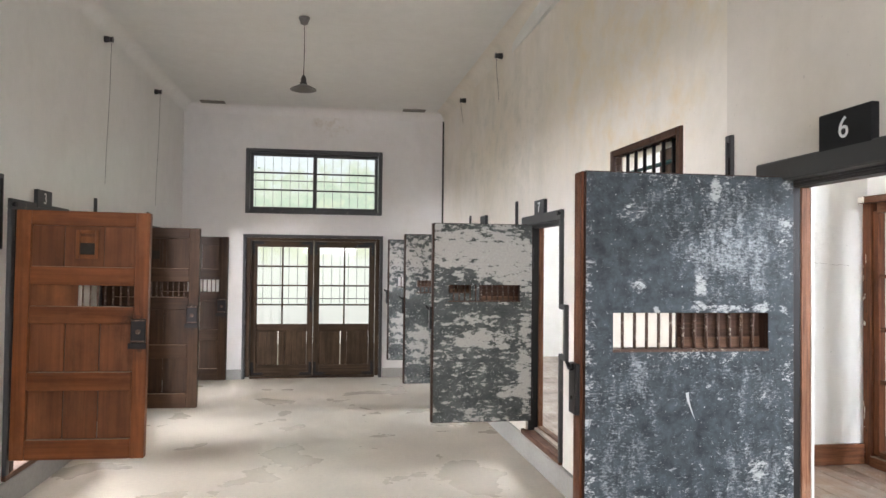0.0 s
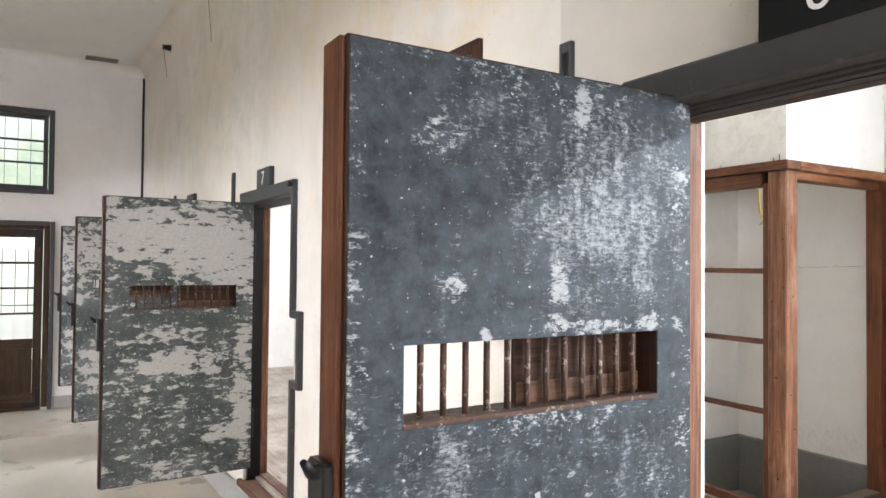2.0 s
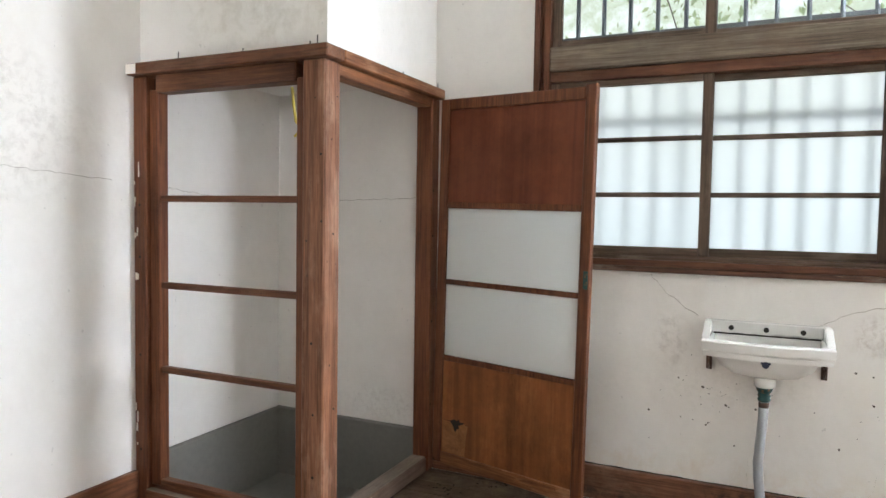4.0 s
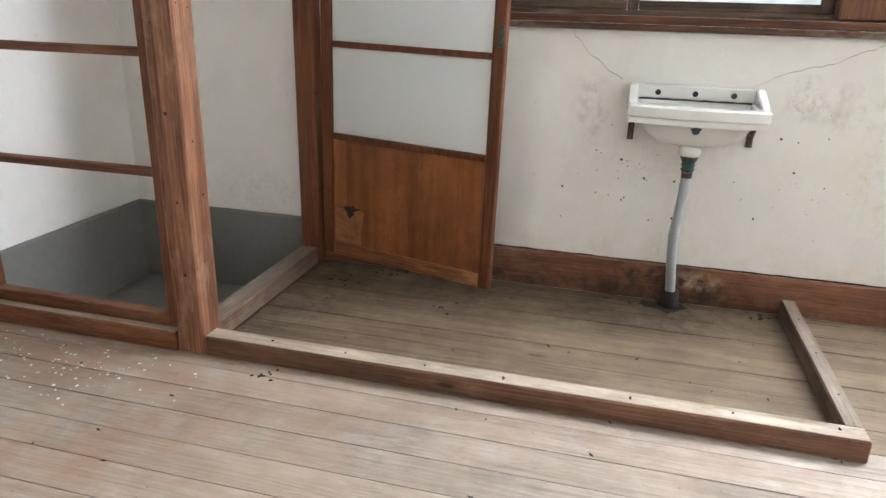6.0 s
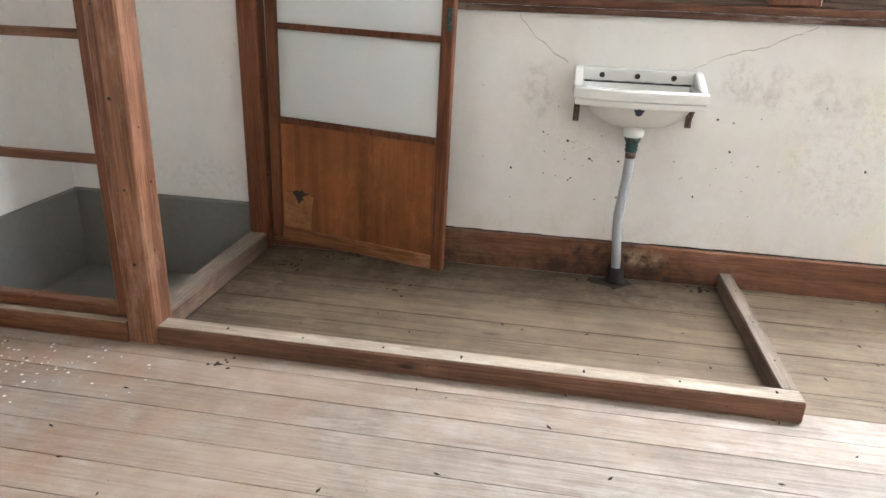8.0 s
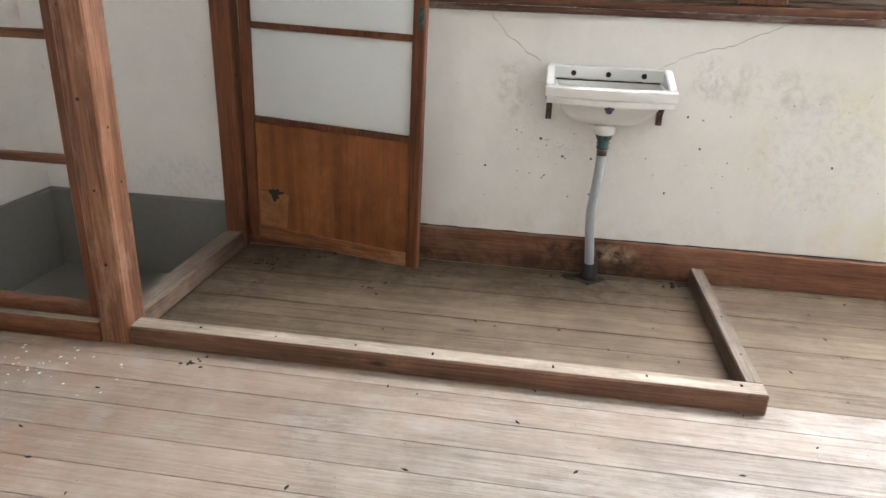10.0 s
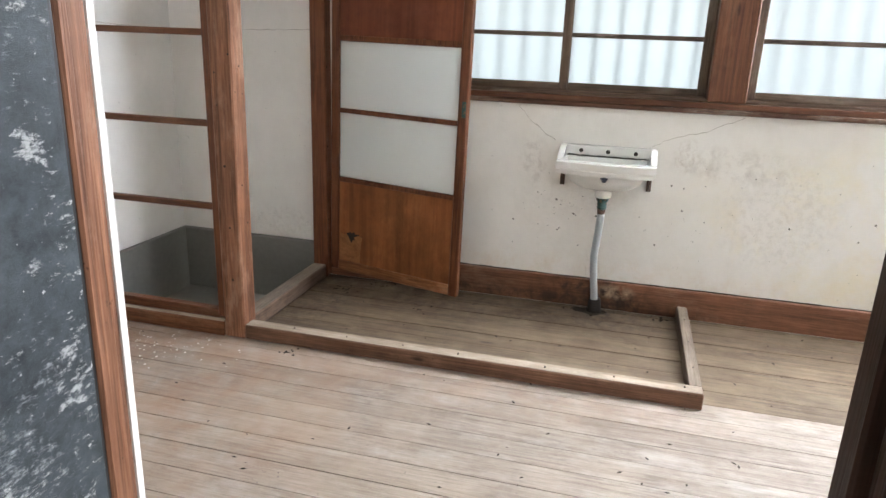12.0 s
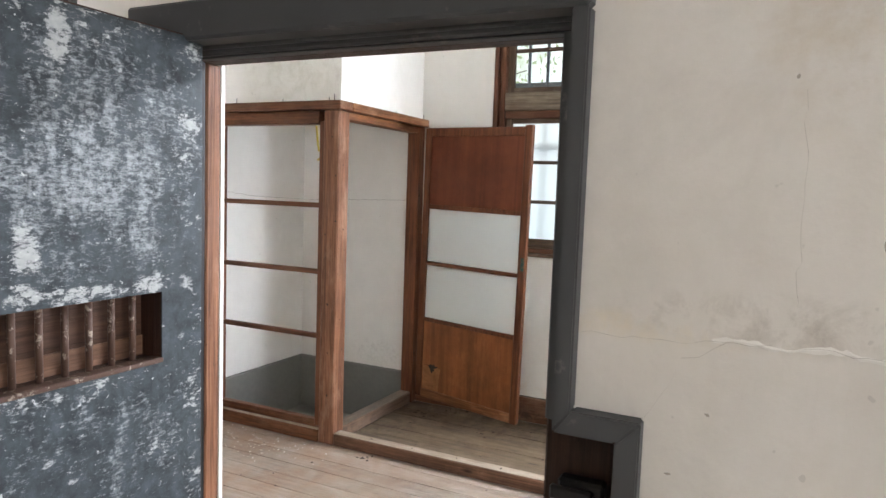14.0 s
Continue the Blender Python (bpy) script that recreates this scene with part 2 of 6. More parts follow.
def brushed_sheet(name, spots, rubs, rims):
    """Slate-grey painted sheet: mottled coat, short level dry-brush strokes where rubbed, ragged chips in spots and along rims."""
    m, nt, b = nodes_of(name)
    v = coords(nt)
    tone = ramp(nt, noise_tex(nt, v, 17, 9, 0.72, 0.2), [(0.34, (0.018, 0.023, 0.027)), (0.68, (0.070, 0.085, 0.095))])
    weave = noise_tex(nt, coords(nt, (1, 1, 3.0)), 46, 9, 0.80, 0.0)
    grit_n = noise_tex(nt, v, 70, 5, 0.75)
    cloud = noise_tex(nt, coords(nt, (2.2, 1, 1.0)), 7.5, 8, 0.72, 0.1)
    g = maths(nt, "ADD", maths(nt, "MULTIPLY", weave, 0.46), maths(nt, "ADD", maths(nt, "MULTIPLY", grit_n, 0.18), maths(nt, "MULTIPLY", cloud, 0.36)))
    for x, z, rx, rz, w in rubs:
        g = maths(nt, "ADD", g, maths(nt, "MULTIPLY", worn_spot(nt, x, z, rx, rz), w))
    rub = ramp(nt, g, [(0.575, 0.0), (0.665, 1.0)])
    ragged = noise_tex(nt, coords(nt, (1, 1, 1.4)), 17, 10, 0.76, 0.15)
    f = maths(nt, "ADD", maths(nt, "MULTIPLY", ragged, 0.62), maths(nt, "MULTIPLY", weave, 0.38))
    for x, z, rx, rz, w in spots:
        f = maths(nt, "ADD", f, maths(nt, "MULTIPLY", worn_spot(nt, x, z, rx, rz), w * 0.8))
    for x, z, rx, rz, w in rims:
        f = maths(nt, "ADD", f, maths(nt, "MULTIPLY", worn_spot(nt, x, z, rx, rz), w))
    chip = ramp(nt, f, [(0.605, 0.0), (0.648, 1.0)])
    pale = mix(nt, grit_n, (0.26, 0.275, 0.28), (0.56, 0.57, 0.56))
    c = mix(nt, maths(nt, "MULTIPLY", rub, 0.62), tone, (0.46, 0.49, 0.51))
    c = mix(nt, maths(nt, "MULTIPLY", chip, 0.92), c, pale)
    specks = ramp(nt, noise_tex(nt, v, 70, 4, 0.62), [(0.665, 0.0), (0.69, 1.0)])
    c = mix(nt, maths(nt, "MULTIPLY", specks, 0.75), c, (0.58, 0.59, 0.58))
    nt.links.new(c, b.inputs["Base Color"])
    b.inputs["Roughness"].default_value = 0.5
    b.inputs["Specular IOR Level"].default_value = 0.2
    bump(nt, b, maths(nt, "ADD", maths(nt, "MULTIPLY", chip, 0.4), maths(nt, "MULTIPLY", weave, 0.8)), 0.35, 0.005)
    return m


def frosted(name, tint=(0.95, 0.965, 0.98), rough=0.56):
    m, nt, b = nodes_of(name)
    b.inputs["Base Color"].default_value = (*tint, 1)
    b.inputs["Transmission Weight"].default_value = 1.0
    b.inputs["IOR"].default_value = 1.3
    n = noise_tex(nt, coords(nt), 3, 5, 0.6)
    nt.links.new(ramp(nt, n, [(0.3, rough - 0.06), (0.7, rough + 0.08)]), b.inputs["Roughness"])
    return m


def milky(name):
    """Ground glass that scatters what falls on either side."""
    m, nt, b = nodes_of(name)
    b.inputs["Base Color"].default_value = (0.79, 0.80, 0.775, 1)
    n = noise_tex(nt, coords(nt), 4, 5, 0.6)
    nt.links.new(ramp(nt, n, [(0.3, 0.34), (0.7, 0.46)]), b.inputs["Roughness"])
    tr = nt.nodes.new("ShaderNodeBsdfTranslucent")
    tr.inputs["Color"].default_value = (0.92, 0.945, 0.93, 1)
    mx = nt.nodes.new("ShaderNodeMixShader")
    mx.inputs[0].default_value = 0.55
    nt.links.new(b.outputs[0], mx.inputs[1])
    nt.links.new(tr.outputs[0], mx.inputs[2])
    nt.links.new(mx.outputs[0], nt.nodes["Material Output"].inputs["Surface"])
    return m


def clear_glass(name):
    m, nt, b = nodes_of(name)
    nt.nodes.remove(b)
    t = nt.nodes.new("ShaderNodeBsdfTransparent")
    t.inputs["Color"].default_value = (0.94, 0.96, 0.95, 1)
    g = nt.nodes.new("ShaderNodeBsdfGlossy")
    g.inputs["Roughness"].default_value = 0.03
    fr = nt.nodes.new("ShaderNodeFresnel")
    fr.inputs["IOR"].default_value = 1.35
    mx = nt.nodes.new("ShaderNodeMixShader")
    nt.links.new(fr.outputs[0], mx.inputs[0])
    nt.links.new(t.outputs[0], mx.inputs[1])
    nt.links.new(g.outputs[0], mx.inputs[2])
    nt.links.new(mx.outputs[0], nt.nodes["Material Output"].inputs["Surface"])
    return m


def glow(name, strength, bands, z_low, z_high):
    """Distance outside the windows: pale sky over far greenery."""
    m, nt, b = nodes_of(name)
    nt.nodes.remove(b)
    v = coords(nt)
    sep = nt.nodes.new("ShaderNodeSeparateXYZ")
    nt.links.new(v, sep.inputs[0])
    h = maths(nt, "DIVIDE", maths(nt, "SUBTRACT", sep.outputs[2], z_low), z_high - z_low)
    h = maths(nt, "ADD", h, maths(nt, "MULTIPLY", maths(nt, "SUBTRACT", noise_tex(nt, v, 1.4, 7, 0.65), 0.5), 0.7))
    e = nt.nodes.new("ShaderNodeEmission")
    nt.links.new(ramp(nt, h, bands), e.inputs["Color"])
    e.inputs["Strength"].default_value = strength
    nt.links.new(e.outputs[0], nt.nodes["Material Output"].inputs["Surface"])
    return m


def leafy(name):
    m, nt, b = nodes_of(name)
    g = nt.nodes.new("ShaderNodeNewGeometry")
    c = ramp(nt, g.outputs["Random Per Island"], [(0.0, (0.08, 0.14, 0.05)), (1.0, (0.17, 0.25, 0.10))])
    nt.links.new(c, b.inputs["Base Color"])
    b.inputs["Roughness"].default_value = 0.5
    tr = nt.nodes.new("ShaderNodeBsdfTranslucent")
    tr.inputs["Color"].default_value = (0.55, 0.64, 0.40, 1)
    mx = nt.nodes.new("ShaderNodeMixShader")
    mx.inputs[0].default_value = 0.75
    nt.links.new(b.outputs[0], mx.inputs[1])
    nt.links.new(tr.outputs[0], mx.inputs[2])
    nt.links.new(mx.outputs[0], nt.nodes["Material Output"].inputs["Surface"])
    return m


def concrete(name, base, rough=0.5, patchy=0.5, gloss_low=None):
    m, nt, b = nodes_of(name)
    v = coords(nt)
    a = ramp(nt, noise_tex(nt, v, 0.9, 6, 0.52, 0.4), [(0.26, 0.0), (0.78, 1.0)])
    c = mix(nt, maths(nt, "MULTIPLY", a, patchy), base, tuple(x * 0.62 for x in base))
    pale = ramp(nt, noise_tex(nt, v, 2.0, 4, 0.5, 0.3), [(0.34, 0.0), (0.82, 1.0)])
    c = mix(nt, maths(nt, "MULTIPLY", pale, patchy * 0.8), c, tuple(min(0.9, x * 1.3) for x in base))
    c = mix(nt, 0.3, c, ramp(nt, noise_tex(nt, v, 30, 6, 0.7), [(0.25, 0.5), (0.6, 1.0)]), "MULTIPLY")
    nt.links.new(c, b.inputs["Base Color"])
    lo = rough if gloss_low is None else gloss_low
    nt.links.new(ramp(nt, noise_tex(nt, v, 1.3, 5, 0.55, 0.2), [(0.28, lo), (0.74, rough)]), b.inputs["Roughness"])
    bump(nt, b, noise_tex(nt, v, 12, 9, 0.65), 0.12, 0.006)
    return m


def plain(name, col, rough=0.5, metal=0.0, vary=0.3, scale=20.0):
    m, nt, b = nodes_of(name)
    c = mix(nt, vary, col, ramp(nt, noise_tex(nt, coords(nt), scale, 5, 0.6), [(0.3, 0.5), (0.7, 1.0)]), "MULTIPLY")
    nt.links.new(c, b.inputs["Base Color"])
    b.inputs["Roughness"].default_value = rough
    b.inputs["Metallic"].default_value = metal
    b.inputs["Specular IOR Level"].default_value = 0.5 if rough < 0.35 else 0.2
    return m


GRIME, YELLOW, SMUDGE_SHADE = (0.30, 0.26, 0.21), (0.72, 0.60, 0.38), (0.50, 0.47, 0.42)
# First blotch: smudges strengthened to dim the near wall where less light falls.
M_WALL_HALL = plaster("hall_plaster", (0.665, 0.63, 0.575), (0.61, 0.56, 0.48), (0.54, 0.50, 0.43), 0.65, 0.6, 0.0, 0.3,
                      [((1.9, 0.9, 1.6), (0.6, 1.6, 1.5), SMUDGE_SHADE, 0.75, 2.2), ((1.9, 1.72, 1.57), (0.3, 0.30, 0.05), GRIME, 0.6, 14.0),
                       ((1.9, 1.45, 2.0), (0.3, 0.45, 0.25), (0.52, 0.44, 0.33), 0.85, 5.0), ((1.9, 1.9, 1.545), (0.3, 0.3, 0.03), (0.64, 0.55, 0.40), 0.8, 8.0), ((1.9, 1.35, 1.5), (0.3, 0.09, 0.12), GRIME, 0.5, 26.0),
                       ((1.9, 1.4, 1.35), (0.3, 0.6, 0.3), (0.60, 0.56, 0.50), 0.4, 9.0)])
M_WALL_FAR = plaster("far_hall_plaster", (0.76, 0.72, 0.655), (0.68, 0.61, 0.48), (0.54, 0.53, 0.46), 0.7, 0.6, 1.0, 0.3,
                     [((0.0, 1.1, 3.1), (0.8, 1.6, 1.0), YELLOW, 0.8, 3.0), ((0.0, 0.9, 2.5), (0.5, 0.9, 0.35), (0.70, 0.55, 0.33), 0.6, 6.0),
                      ((0.0, 4.2, 3.0), (0.8, 2.2, 0.9), (0.47, 0.48, 0.42), 0.6, 4.0), ((0.0, 3.2, 2.6), (0.5, 1.4, 0.4), (0.5, 0.48, 0.42), 0.5, 7.0)])
M_WALL_WEST = plaster("hall_gloss_plaster", (0.74, 0.73, 0.70), (0.66, 0.63, 0.57), (0.58, 0.57, 0.53), 0.45, 0.30, 3.0)
M_WALL_END = plaster("end_plaster", (0.72, 0.70, 0.68), (0.66, 0.61, 0.53), (0.56, 0.53, 0.49), 0.35, 0.6, 6.0, 0.2,
                     [((0.05, 10.6, 3.72), (0.35, 0.4, 0.22), (0.42, 0.33, 0.20), 0.75, 6.0)])
M_CEIL = plaster("ceiling_plaster", (0.74, 0.74, 0.71), (0.70, 0.69, 0.65), (0.64, 0.63, 0.58), 0.3, 0.7, 2.0, 0.1)
M_WALL_CELL = plaster("cell_plaster", (0.81, 0.795, 0.755), (0.78, 0.745, 0.67), (0.68, 0.645, 0.57), 0.45, 0.6, 9.0, 0.3,
                      [((5.03, 1.80, 1.09), (0.4, 0.36, 0.12), GRIME, 0.4, 18.0), ((5.03, 2.80, 1.04), (0.4, 0.10, 0.16), GRIME, 0.4, 20.0), ((5.03, 2.55, 0.86), (0.4, 0.40, 0.16), GRIME, 0.16, 34.0), ((5.03, 2.02, 1.12), (0.4, 0.08, 0.10), (0.30, 0.22, 0.14), 0.5, 30.0),
                       ((5.03, 1.2, 0.75), (0.4, 1.0, 0.6), (0.79, 0.71, 0.50), 0.8, 1.6), ((5.03, 1.55, 0.85), (0.4, 0.35, 0.35), GRIME, 0.25, 34.0), ((5.03, 3.0, 0.42), (0.4, 2.2, 0.16), (0.66, 0.56, 0.42), 0.5, 8.0),
                       ((5.03, 4.3, 0.55), (0.4, 0.3, 0.12), GRIME, 0.3, 44.0), ((3.3, 4.99, 1.9), (0.6, 0.3, 0.4), GRIME, 0.35, 20.0), ((4.05, 4.3, 2.5), (0.3, 0.6, 0.35), (0.48, 0.45, 0.37), 0.6, 9.0), ((3.1, 5.0, 2.2), (0.5, 0.3, 0.6), (0.70, 0.68, 0.56), 0.6, 4.0)])
M_OUTER = plaster("outside_render", (0.55, 0.53, 0.5), (0.45, 0.43, 0.4), (0.4, 0.38, 0.35), 0.5, 0.8)
M_FLOOR = concrete("hall_concrete", (0.60, 0.54, 0.445), 0.46, 0.45, 0.20)
M_PLINTH = concrete("plinth_concrete", (0.34, 0.33, 0.30), 0.7, 0.5)
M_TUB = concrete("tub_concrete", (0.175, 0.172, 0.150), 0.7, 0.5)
M_GREY = painted("grey_frame_paint", (0.049, 0.049, 0.049), 0.55, 0.0, (0.12, 0.11, 0.10), 0.6)
M_LINING = wood("lining_wood", (0.085, 0.028, 0.013), (0.215, 0.080, 0.035), "z", 0.45, None, 0, 0.25, 1.2)
M_LINING_DARK = wood("dark_lining_wood", (0.030, 0.014, 0.009), (0.075, 0.034, 0.019), "z", 0.45)
M_CEDAR = wood("cedar_post_wood", (0.105, 0.041, 0.021), (0.35, 0.168, 0.095), "z", 0.5, (0.44, 0.30, 0.215), 0.45, 0.2, 1.2, 0.9, 0.4)
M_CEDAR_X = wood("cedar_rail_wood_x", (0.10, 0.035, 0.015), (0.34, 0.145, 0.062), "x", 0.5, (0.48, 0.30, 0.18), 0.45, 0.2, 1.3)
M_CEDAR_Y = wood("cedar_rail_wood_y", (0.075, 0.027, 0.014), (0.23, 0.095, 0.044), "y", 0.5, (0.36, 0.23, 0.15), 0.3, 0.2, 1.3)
M_PANEL = wood("panel_wood", (0.19, 0.062, 0.021), (0.35, 0.132, 0.048), "z", 0.4, (0.44, 0.20, 0.08), 0.3, 0.15, 0.14, 0.0, 0.65)
M_PANEL_DARK = wood("dark_panel_wood", (0.115, 0.030, 0.014), (0.20, 0.060, 0.027), "z", 0.38, None, 0, 0.1, 0.14, 0.0, 0.6)
M_RED = wood("red_door_wood", (0.130, 0.038, 0.012), (0.255, 0.086, 0.030), "z", 0.36, (0.32, 0.13, 0.05), 0.3, 0.3, 0.22, 0.15, 0.45, [((0.81, 0.0, 0.88), (0.15, 0.3, 0.22), (0.008, 0.006, 0.005), 0.95, 9.0)])
M_RED_X = wood("red_door_rail_wood", (0.140, 0.041, 0.013), (0.27, 0.090, 0.031), "x", 0.36, (0.32, 0.13, 0.05), 0.3, 0.3, 0.22, 0.15, 0.45, [((0.81, 0.0, 0.88), (0.15, 0.3, 0.22), (0.008, 0.006, 0.005), 0.95, 9.0)])
M_RED_PANEL = wood("red_door_panel_wood", (0.125, 0.043, 0.017), (0.225, 0.080, 0.032), "z", 0.4, (0.24, 0.10, 0.042), 0.35, 0.35, 0.2, 0.1, 0.5)
M_BROWN = wood("brown_door_wood", (0.036, 0.018, 0.009), (0.082, 0.043, 0.022), "z", 0.45, None, 0, 0.3, 0.5, 0.15, 0.5, [((0.81, 0.0, 0.88), (0.15, 0.3, 0.22), (0.008, 0.006, 0.005), 0.95, 9.0)])
M_BROWN_X = wood("brown_door_rail_wood", (0.036, 0.017, 0.008), (0.080, 0.041, 0.020), "x", 0.45, None, 0, 0.3, 0.5, 0.15, 0.5, [((0.81, 0.0, 0.88), (0.15, 0.3, 0.22), (0.008, 0.006, 0.005), 0.95, 9.0)])
M_PALE_ARRIS = plain("pale_arris", (0.34, 0.24, 0.17), 0.8, 0, 0.5, 30)
M_ENTRY = wood("entry_door_wood", (0.032, 0.018, 0.010), (0.100, 0.060, 0.032), "z", 0.5, (0.02, 0.012, 0.008), 0.5, 0.3, 0.6, 0.3)
M_ENTRY_X = wood("entry_door_rail_wood", (0.032, 0.018, 0.010), (0.100, 0.060, 0.032), "x", 0.5, (0.02, 0.012, 0.008), 0.5, 0.3, 0.6, 0.3)
M_SASH_Y = wood("weathered_sash_wood_y", (0.060, 0.038, 0.026), (0.19, 0.135, 0.095), "y", 0.6, (0.30, 0.25, 0.19), 0.5)
M_SASH_Z = wood("weathered_sash_wood_z", (0.060, 0.038, 0.026), (0.19, 0.135, 0.095), "z", 0.6, (0.30, 0.25, 0.19), 0.4)
M_BEAM = wood("weathered_beam_wood", (0.10, 0.075, 0.052), (0.33, 0.27, 0.20), "y", 0.7, (0.14, 0.09, 0.055), 0.6, 0.2)
M_REDFRAME = wood("red_window_frame_wood", (0.085, 0.032, 0.017), (0.21, 0.088, 0.045), "z", 0.45, (0.30, 0.19, 0.12), 0.3)
M_APRON = wood("worn_apron_wood", (0.060, 0.026, 0.016), (0.17, 0.080, 0.046), "y", 0.5, (0.42, 0.36, 0.29), 0.55)
M_REDFRAME_Y = wood("red_window_frame_wood_y", (0.085, 0.032, 0.017), (0.21, 0.088, 0.045), "y", 0.45, (0.30, 0.19, 0.12), 0.3)
M_PLANK = wood("floor_plank_wood", (0.265, 0.207, 0.163), (0.42, 0.357, 0.303), "y", 0.46, (0.48, 0.43, 0.385), 0.5, 0.16, 1.5, 0.85, 0.55, [((3.45, 4.45, 0.25), (1.3, 1.5, 0.4), (0.27, 0.155, 0.095), 0.7, 4.0), ((3.0, 3.6, 0.25), (1.6, 1.8, 0.4), (0.38, 0.30, 0.23), 0.4, 3.0), ((3.85, 3.0, 0.25), (0.2, 1.5, 0.2), (0.30, 0.20, 0.14), 0.4, 9.0)])
M_PLANK_DARK = wood("dirty_plank_wood", (0.120, 0.085, 0.054), (0.215, 0.160, 0.106), "y", 0.5, (0.26, 0.205, 0.145), 0.4, 0.14, 0.7, 0.8, 0.5, [((4.95, 3.1, 0.25), (0.45, 1.4, 0.3), (0.045, 0.030, 0.020), 0.75, 12.0), ((4.95, 2.4, 0.25), (0.35, 0.45, 0.3), (0.03, 0.022, 0.016), 0.85, 20.0), ((4.7, 3.85, 0.25), (0.6, 0.25, 0.3), (0.05, 0.033, 0.022), 0.7, 16.0), ((4.6, 2.2, 0.25), (0.7, 1.0, 0.3), (0.12, 0.085, 0.055), 0.5, 7.0)])
M_BASE_Y = wood("baseboard_wood_y", (0.115, 0.048, 0.026), (0.29, 0.135, 0.078), "y", 0.5, (0.34, 0.23, 0.155), 0.4, 0.2, 1.0, 0.9, 0.5, [((5.0, 2.42, 0.29), (0.3, 0.42, 0.20), (0.022, 0.014, 0.010), 0.95, 13.0), ((5.0, 2.75, 0.26), (0.3, 1.3, 0.09), (0.04, 0.024, 0.016), 0.8, 18.0), ((5.0, 2.30, 0.36), (0.3, 0.12, 0.05), (0.42, 0.30, 0.20), 0.8, 20.0)])
M_BASE_X = wood("baseboard_wood_x", (0.095, 0.036, 0.018), (0.25, 0.105, 0.052), "x", 0.5, (0.33, 0.18, 0.10), 0.35, 0.2, 1.0, 0.9, 0.5)
M_CURB_Y = wood("curb_timber_y", (0.092, 0.046, 0.029), (0.235, 0.126, 0.080), "y", 0.55, (0.34, 0.21, 0.14), 0.4)
M_WORN_Y = wood("worn_timber_top_y", (0.24, 0.185, 0.135), (0.44, 0.365, 0.285), "y", 0.6, (0.52, 0.45, 0.36), 0.5, 0.1, 1.0, 0.9, 0.5)
M_WORN_X = wood("worn_timber_top_x", (0.14, 0.108, 0.080), (0.27, 0.215, 0.165), "x", 0.6, (0.34, 0.28, 0.22), 0.5, 0.1, 1.0, 0.9, 0.5)
M_CURB_X = wood("curb_timber_x", (0.075, 0.050, 0.036), (0.185, 0.125, 0.090), "x", 0.55, (0.34, 0.21, 0.14), 0.4)
M_SHEET_A = brushed_sheet("worn_sheet_iron",
                       [(-0.68, 1.55, 0.09, 0.05, 0.14), (-0.33, 1.63, 0.03, 0.09, 0.16), (-0.25, 1.50, 0.18, 0.06, 0.07), (-0.395, 1.27, 0.04, 0.10, 0.17), (-0.64, 1.28, 0.06, 0.06, 0.13),
                        (-0.15, 0.58, 0.05, 0.09, 0.13), (-0.65, 0.47, 0.07, 0.04, 0.13), (-0.70, 0.84, 0.07, 0.11, 0.08), (-0.57, 1.17, 0.02, 0.05, 0.18), (-0.12, 1.22, 0.05, 0.07, 0.12),
                        (-0.33, 0.88, 0.06, 0.07, 0.09), (-0.12, 0.86, 0.07, 0.03, 0.12), (-0.40, 1.02, 0.35, 0.03, 0.05), (-0.30, 1.19, 0.2, 0.025, 0.08), (-0.06, 1.50, 0.05, 0.12, 0.10)],
                       [(-0.22, 1.45, 0.34, 0.36, 0.085), (-0.42, 1.42, 0.40, 0.34, 0.030), (-0.35, 0.93, 0.45, 0.16, 0.06), (-0.72, 0.80, 0.20, 0.5, 0.06), (-0.12, 0.6, 0.24, 0.4, 0.06), (-0.45, 0.45, 0.5, 0.4, 0.045), (-0.62, 1.60, 0.16, 0.14, 0.05)],
                       [(-0.85, 0.85, 0.07, 1.1, 0.10), (-0.03, 0.85, 0.05, 1.1, 0.07), (-0.42, 1.69, 0.6, 0.10, 0.08), (-0.35, 1.20, 0.38, 0.035, 0.055), (-0.42, 1.0, 0.45, 0.06, 0.06), (-0.42, 0.35, 0.6, 0.5, 0.05)])
M_SHEET_B = sheet_iron("flaked_sheet_iron", 0.528, 4.0, 2.4, 0.25,
                       [(-0.55, 1.50, 0.75, 0.26, 0.20), (-0.20, 1.30, 0.35, 0.24, 0.16), (-0.42, 0.72, 0.33, 0.10, 0.20), (-0.07, 0.55, 0.08, 0.45, 0.15), (-0.55, 0.90, 0.35, 0.10, 0.08), (-0.2, 0.25, 0.25, 0.08, 0.12)], (), True)
M_SHEET_C = sheet_iron("grey_sheet_iron", 0.545, 8.0, 1.5, 0.35, [(-0.6, 1.40, 0.4, 0.35, 0.16), (-0.6, 0.45, 0.3, 0.25, 0.12)], (), True)
# Bar colour lightened to imitate glare from the bright view behind.
M_GRILLE_GLARE = painted("glare_paled_grille_iron", (0.26, 0.27, 0.25), 0.6, 0.2, (0.20, 0.15, 0.11), 0.6, 14)
M_PIT = plain("pit_shadow", (0.11, 0.095, 0.08), 0.9, 0, 0.5, 60)
M_DRIP = plain("dried_paint", (0.46, 0.47, 0.47), 0.6, 0, 0.3, 50)
M_IRON = painted("black_iron", (0.02, 0.018, 0.018), 0.45, 0.6, (0.09, 0.045, 0.025), 0.66, 20)
M_RUST = painted("rusty_bar_iron", (0.085, 0.045, 0.03), 0.6, 0.2, (0.34, 0.28, 0.22), 0.56, 60)
